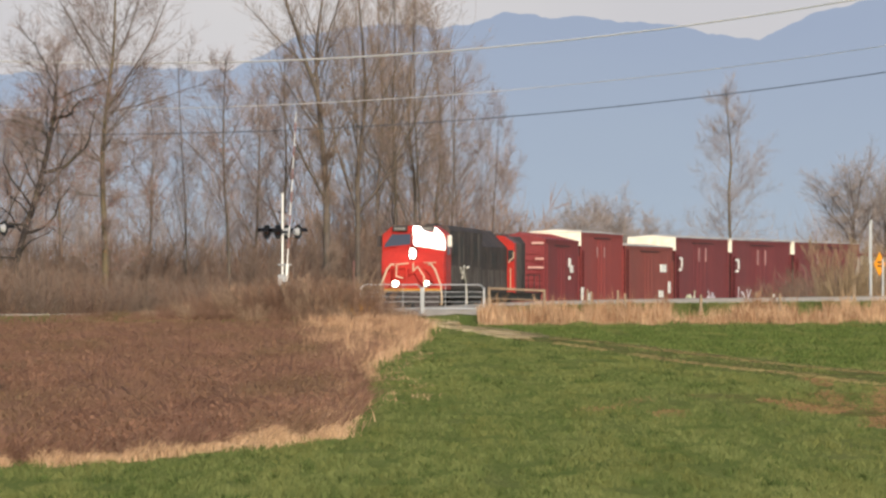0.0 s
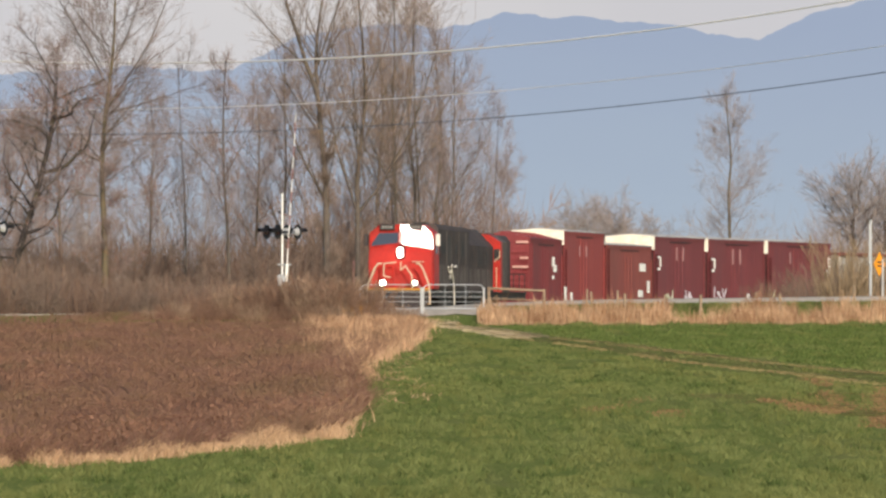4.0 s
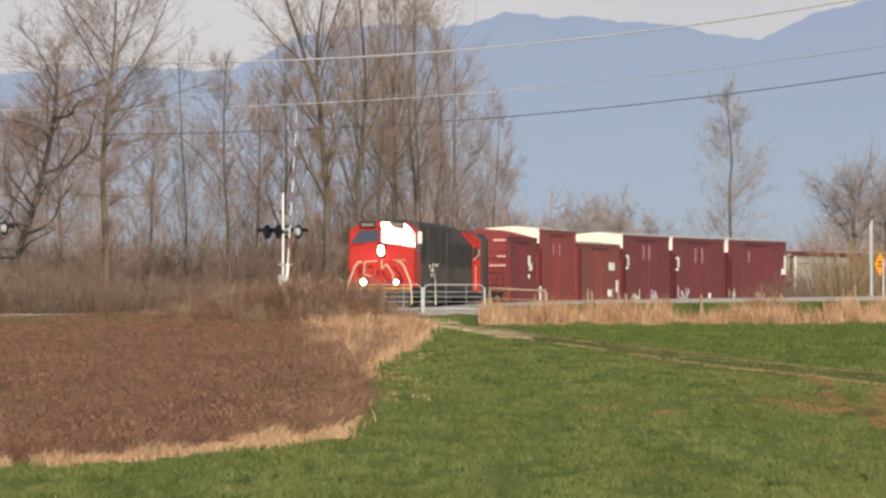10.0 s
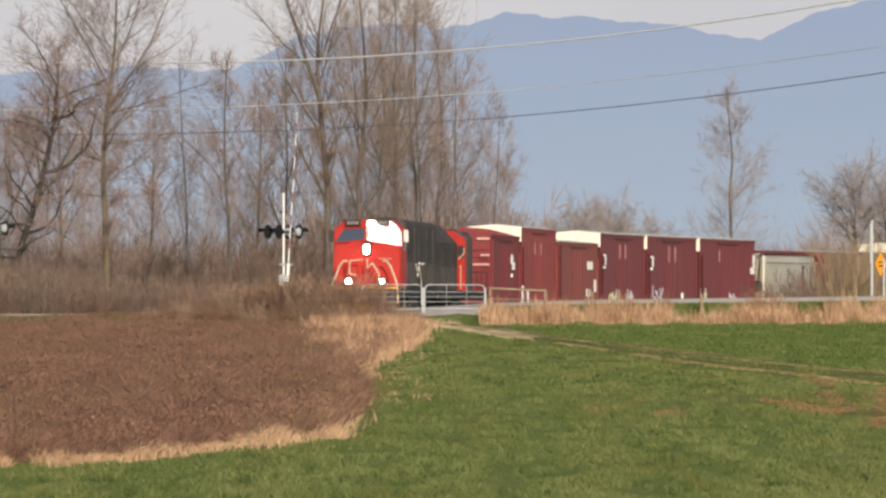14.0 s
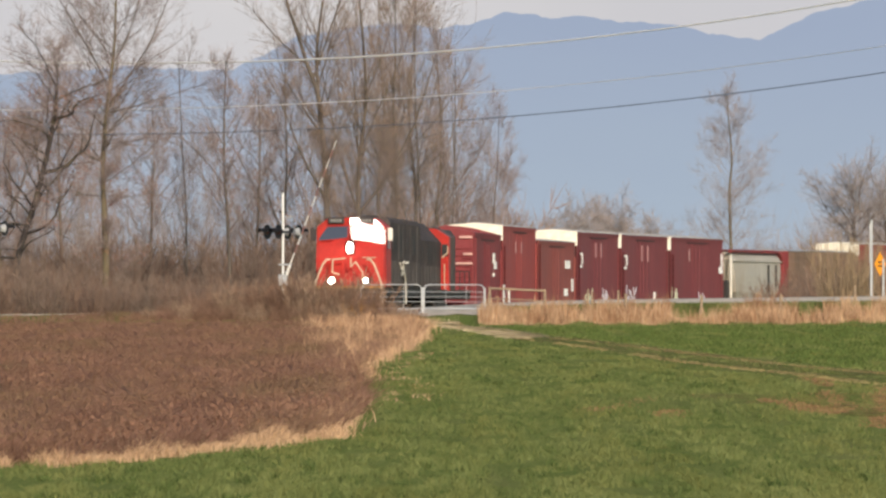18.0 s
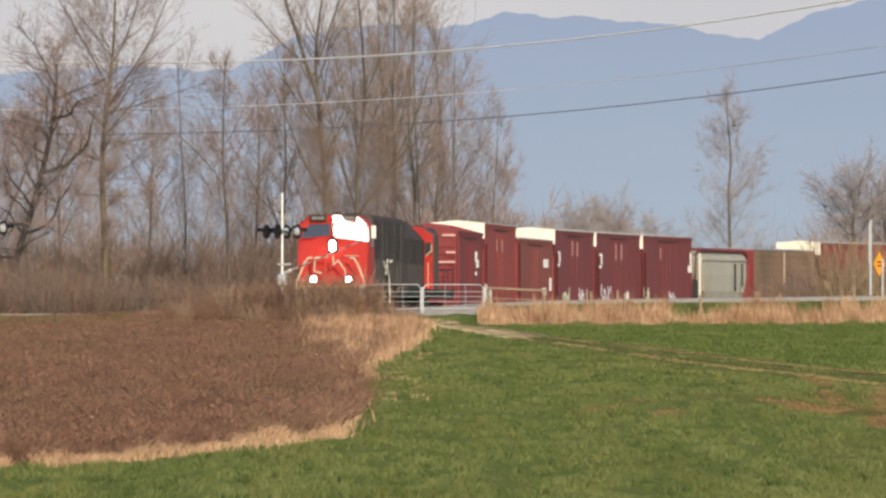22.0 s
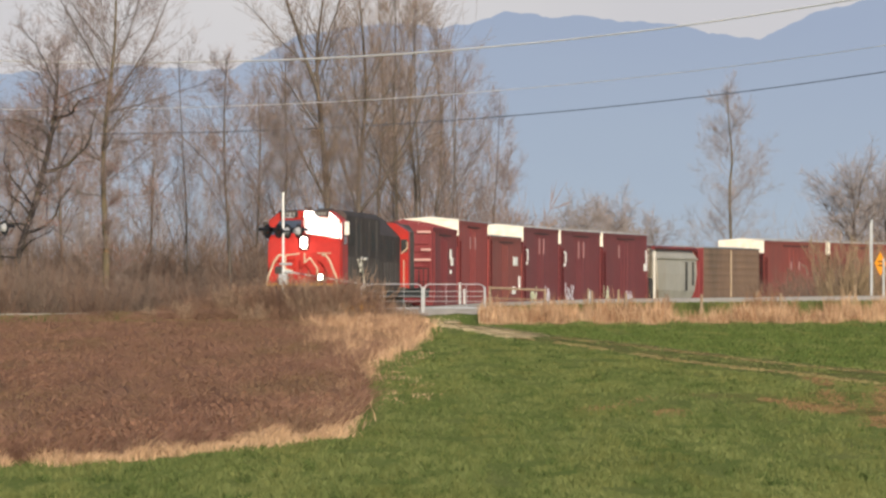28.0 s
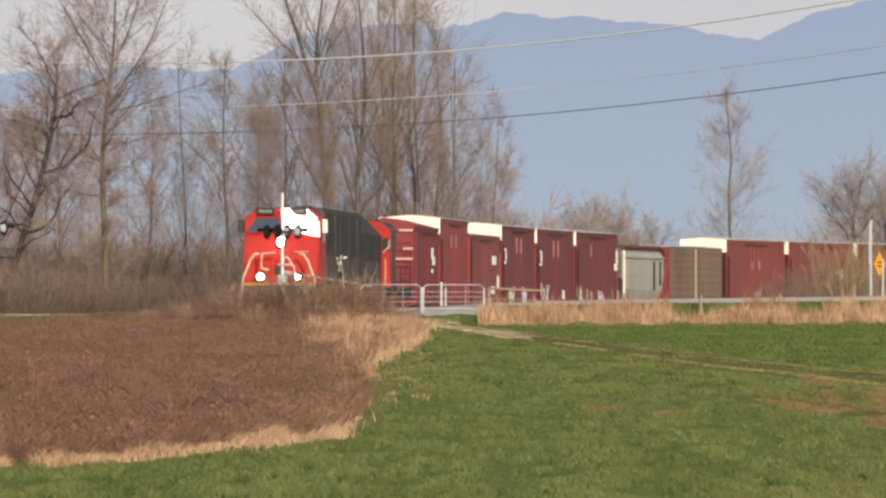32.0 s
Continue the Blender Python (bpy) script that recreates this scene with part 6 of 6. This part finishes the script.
tagged(blades("verge_tufts", gx, gy, rng.uniform(0.04, 0.14, len(gx)), 0.04, 0.8, BLADE, rng), "green grass tufts on the roadside bank", "grass", kind="stuff")


gx = rng.uniform(1.0, 20, 16000)
gy = rng.uniform(296, 305, 16000) + np.maximum(0, gx - 4) * 0.55
n = clumpy(gx, gy, 0.9, 12)
k = n > 0.0
tagged(blades("edge_tufts", gx[k], gy[k], rng.uniform(0.05, 0.22, int(k.sum())) * (0.5 + 1.6 * n[k]), 0.045, 0.7, BLADE, rng), "longer green grass below the straw bank", "grass", kind="stuff")


TWIG_FOOT = mat("tangled_brown_twigs", c(108, 80, 64), c(146, 114, 93), 1.2, 0.9, island=0.35)
TWIG_BELT = mat("pale_rust_twigs", c(104, 83, 71), c(137, 112, 97), 1.0, 0.9, island=0.3, spec=0.1)
TWIG_PALE = mat("pale_fawn_twigs", c(102, 87, 77), c(134, 116, 104), 1.0, 0.9, island=0.3, spec=0.1)
BUSHES = {}


def bush(key, h, w, n, x, y, label, twig, canes=0.014, seed=1, turn=0.0, scale=1.0):
    """Many canes that fan out from one root, each with side twigs; alike ones share their meshes."""
    X = (x - 784) / FOCAL * y
    m = pose(X, y, ground_z(X, y), 0, 0, turn)
    if key in BUSHES:
        ob = copy_thing(BUSHES[key], m)
        ob.scale = (scale, scale, scale)
        return tagged(ob, label)
    r = np.random.default_rng(seed)
    a, k = r.uniform(0, 2 * np.pi, n), np.sqrt(r.random(n))
    out = np.stack([np.cos(a) * k, np.sin(a) * k], 1) * w
    P = np.concatenate([out * 0.35, np.full((n, 1), -0.1)], 1)
    D = np.concatenate([out * 0.42 / h * 1.3, np.ones((n, 1))], 1)
    L = h * r.uniform(0.35, 1.08, n)
    sway = 0.2 if h < 2.5 else 0.08
    line = [P]
    twigs = []
    for j in range(4):
        D = D + r.normal(0, sway, (n, 3)) * np.array([1, 1, 0])
        D /= np.linalg.norm(D, axis=1)[:, None]
        line.append(line[-1] + D * (L / 4)[:, None])
        for q in range(5):
            at = line[-2] + (line[-1] - line[-2]) * r.random((n, 1))
            way = D + r.normal(0, 0.42, (n, 3)) + np.array([0, 0, 0.1])
            way /= np.linalg.norm(way, axis=1)[:, None]
            twigs.append(kites(at, way, L * r.uniform(0.1, 0.26, n), canes * 0.55, r))
    ring = np.array([[1, 0, 0], [-0.5, 0.87, 0], [-0.5, -0.87, 0]])
    v = np.stack([p[:, None] + ring[None] * canes * (1.1 - 0.2 * j) for j, p in enumerate(line)], 1).reshape(-1, 3)
    t = [(i * 3 + q, i * 3 + (q + 1) % 3, i * 3 + 3 + (q + 1) % 3) for i in range(4) for q in range(3)] + [(i * 3 + q, i * 3 + 3 + (q + 1) % 3, i * 3 + 3 + q) for i in range(4) for q in range(3)]
    t = (np.arange(n)[:, None, None] * 15 + np.array(t)[None]).reshape(-1, 3)
    tv = np.concatenate([q[0] for q in twigs])
    tt = np.concatenate([q[1] + 4 * n * i for i, q in enumerate(twigs)])
    e = new("bush")
    tagged(e, label, "bush", group="bare bushes")
    e.matrix_basis = m
    e.scale = (scale, scale, scale)
    fast_mesh("stem", v, t, twig, e)
    fast_mesh("crown", tv, tt, twig, e)
    BUSHES[key] = e
    return e


# bushes round the foot of the signal and the gate
FOOT = ((385, 310, 0.9), (412, 309, 1.2), (438, 310, 1.2), (465, 308, 1.3), (490, 309, 1.45), (515, 308, 1.65), (540, 309, 1.6), (565, 306, 1.75), (590, 307, 1.65), (608, 306, 1.85), (624, 307, 1.95), (640, 306, 1.75), (660, 306, 1.15), (690, 305, 0.9), (720, 305, 0.75), (350, 309, 0.75), (320, 308, 0.55), (285, 308, 0.45), (400, 306, 0.7), (450, 305, 0.8), (500, 305, 0.8), (550, 304, 0.9), (600, 304, 0.95), (655, 304, 0.8), (680, 304, 0.95), (705, 304, 0.8), (735, 305, 0.6), (300, 305, 0.5), (326, 305, 0.55), (352, 305, 0.55), (378, 305, 0.6), (262, 305, 0.45), (560, 300, 0.5), (598, 300, 0.55), (635, 300, 0.55), (668, 300, 0.5), (700, 301, 0.45), (722, 303, 0.4), (745, 304, 0.34), (728, 299, 0.3), (690, 298, 0.4))
for i, (x, y, h) in enumerate(FOOT):
    k = i % 3
    bush(("foot", k), 1.7, 1.9, 110, x, y, "tangled brown bare bush beside the road", (TWIG_FOOT, CANE_GREY, TWIG_FOOT)[k], 0.013, 100 + k, i * 77, h / 1.7)
# bushes beyond the road, with pale fanned stems
bush("fan", 3.9, 1.5, 110, 1490, 342, "multi-stemmed bare bush with pale fanned stems", TWIG_FAN, 0.021, 77)
bush("fan", 3.6, 3.4, 90, 1535, 352, "multi-stemmed bare bush with pale fanned stems", TWIG_GREY, 0.022, 77, 90, 0.9)
# belt of scrub beyond the track
for i in range(13):
    bush(("haze", i % 3), 6.0, 6.0, 80, 480 + i * 26 + (i * 11 % 13), 500 + (i * 37 % 60), "rust-brown thicket of bare saplings beyond the railway", (TWIG_RUST, TWIG_RUST, TWIG)[i % 3], 0.024, 300 + i % 3, i * 59, (0.75 if i < 4 else 1.25) + (i * 7 % 9) * 0.05)
for i in range(9):
    bush(("veil", i % 2), 7.0, 6.5, 70, -30 + i * 62 + (i * 11 % 13), 520 + (i * 37 % 60), "grey thicket of bare saplings beyond the railway", TWIG_GREY, 0.012, 320 + i % 2, i * 59, 0.9 + (i * 7 % 9) * 0.06)
for i in range(13):
    bush(("veil", i % 2), 7.0, 6.5, 70, 1392 + i * 16, 590 + (i * 37 % 60), "brown thicket of bare saplings behind the train", TWIG_GREY, 0.012, 320, i * 83, 0.72 + i * 0.045 + (i % 3) * 0.08)
bush("ochre", 0.9, 0.9, 70, 634, 305, "ochre-twigged small bush beside the gate", TWIG_OCHRE, 0.012, 91)
for i in range(50):
    x = -50 + i * 16.5 + (i * 37 % 17)
    k = i % 4
    big = 1.25 if 560 < x < 800 else 1.0
    bush(("belt", k), 3.4, 4.6, 150, x, (440 if x < 640 else 486) + (i * 29 % 31), "brown scrub beyond the railway", (TWIG_BELT, TWIG_PALE, TWIG_BELT, TWIG_PALE)[k], 0.02, 200 + k, i * 67, (0.98 + (i * 13 % 10) * 0.06) * big)
for i in range(26):
    bush(("belt", i % 4), 3.4, 4.6, 150, -40 + i * 21 + (i * 31 % 19), 428 + (i * 17 % 12), "low brown scrub beyond the railway", TWIG, 0.02, 200, i * 53, 0.42 + (i * 7 % 10) * 0.025)
for i in range(44):
    bush(("belt", i % 4), 3.4, 4.6, 150, -40 + i * 10.5 + (i * 31 % 19), 372 + (i * 17 % 38), "brown scrub between the road and the trees", TWIG, 0.02, 200, i * 47, 0.5 + (i * 7 % 10) * 0.035 + 0.3 * max(0, 1 - i / 18))
for i in range(8):
    bush(("belt", i % 4), 3.4, 4.6, 150, 1396 + i * 22 + (i * 7 % 11), 350 + (i * 17 % 24), "thin brown scrub between the road and the railway", TWIG, 0.02, 200, i * 59, 0.62 + 0.04 * min(i, 7) + (i % 3) * 0.05)
for i in range(10):
    bush(("haze", 2), 6.0, 6.0, 80, 1418 + i * 17, 585 + (i * 23 % 40), "grey-brown thicket of bare saplings behind the train", TWIG, 0.024, 302, i * 71, 0.85 + i * 0.05)
for i in range(16):
    bush(("belt", i % 4), 3.4, 4.6, 150, 1385 + i * 14, 470 + (i * 17 % 40) + 90, "brown scrub beyond the railway", TWIG, 0.02, 200, i * 41, 1.0 + (i % 5) * 0.16)


# ---------------------------------------------------------------- exhaust smoke over the engine
def smoke_mat():
    m = bpy.data.materials.new("thin_exhaust_smoke")
    m.use_nodes = True
    n, l = m.node_tree.nodes, m.node_tree.links
    p = n["Principled BSDF"]
    p.inputs["Base Color"].default_value, p.inputs["Roughness"].default_value = c(96, 84, 77), 1.0
    p.inputs["Specular IOR Level"].default_value = 0.0
    tc = n.new("ShaderNodeTexCoord")
    ln = n.new("ShaderNodeVectorMath")
    ln.operation = "LENGTH"
    l.new(tc.outputs["Object"], ln.inputs[0])
    nz = n.new("ShaderNodeTexNoise")
    nz.inputs["Scale"].default_value, nz.inputs["Detail"].default_value = 1.6, 3
    l.new(tc.outputs["Object"], nz.inputs["Vector"])
    mr = n.new("ShaderNodeMapRange")
    mr.interpolation_type = "SMOOTHSTEP"
    mr.inputs["From Min"].default_value, mr.inputs["From Max"].default_value = 1.38, 0.1
    mr.inputs["To Min"].default_value, mr.inputs["To Max"].default_value = 0.0, 0.95
    l.new(ln.outputs["Value"], mr.inputs["Value"])
    mu = n.new("ShaderNodeMath")
    mu.operation = "MULTIPLY"
    l.new(mr.outputs[0], mu.inputs[0])
    l.new(nz.outputs["Fac"], mu.inputs[1])
    l.new(mu.outputs[0], p.inputs["Alpha"])
    return m


def build_smoke():
    """Thin rounded puffs that ride above the stack."""
    e = new("smoke_plume")
    tagged(e, "thin brown exhaust smoke above the locomotive", "smoke")
    m = smoke_mat()
    r = random.Random(4)
    bm = bmesh.new()
    rings = []
    for i in range(9):
        k = i / 8
        rings.append([bm.verts.new((math.cos(a) * k * 1.4, 0.25 * k * k, math.sin(a) * k * 1.4)) for a in [2 * math.pi * j / 20 for j in range(20)]] if i else [bm.verts.new((0, 0, 0))])
    for j in range(20):
        bm.faces.new((rings[0][0], rings[1][j], rings[1][(j + 1) % 20]))
    for a, b in zip(rings[1:], rings[2:]):
        for j in range(20):
            bm.faces.new((a[j], a[(j + 1) % 20], b[(j + 1) % 20], b[j]))
    r = random.Random(9)
    puffs = []
    data = None
    for i in range(10):
        if data is None:
            ob = part("puff", bm, m, e, smooth=True)
            data = ob.data
        else:
            ob = new("puff", data)
            ob.parent = e
        inside_hood = Vector((0, 11.5 + 0.1 * i, 3.2))
        col, row = i % 2, i // 2
        rest = Vector(((col - 0.5) * 2.3 + r.uniform(-0.4, 0.4) - 0.25 * row, 12.5 + i * 0.6, 5.5 + row * 0.8 + r.uniform(-0.2, 0.2)))
        start = 10.0 + (9 - i) * 0.7
        puffs.append((ob, start, inside_hood, rest))
    return e, puffs


smoke, PUFFS = build_smoke()
train.append((smoke, 0.0, 4.6, 17.6))

# ---------------------------------------------------------------- movement
RUN = ((0, 0.0), (2, 3.2), (5.5, 9.2), (8, 13.6), (10, 17.4), (12, 21.4), (14.5, 26.6), (16.5, 30.8), (19, 36.2), (21, 40.4), (23, 45.0), (25, 49.7), (27.5, 55.6), (30, 61.7), (32, 66.6))
DROP = ((0, 83.4), (14.5, 83.4), (15.5, 82.5), (16.5, 72.5), (17.0, 65), (17.5, 59), (18, 53.9), (18.5, 47.3), (19, 41.7), (19.5, 34.8), (20, 28.7), (20.5, 23.8), (21, 20), (22.5, 7), (23.5, -3), (24, -5), (32, -5))


def motions():
    for ob, s, b0, b1 in train:
        walk(ob, [(t, on_line(s + b0 - d, s + b1 - d) @ Matrix.Translation((0, -(b0 + b1) / 2, 0))) for t, d in RUN])
    for ob, start, a, b in PUFFS:
        rise = a + (b - a) * 0.45
        walk(ob, [(0, Matrix.Translation(a)), (start, Matrix.Translation(a)), (start + 2, Matrix.Translation(rise)), (start + 5, Matrix.Translation(b)), (32, Matrix.Translation(b + Vector((-0.3, 0.5, 0.4))))])
    for sig in (near_signal, far_signal):
        walk(sig[1], [(t, arm_pose(sig, el)) for t, el in DROP])


motions()
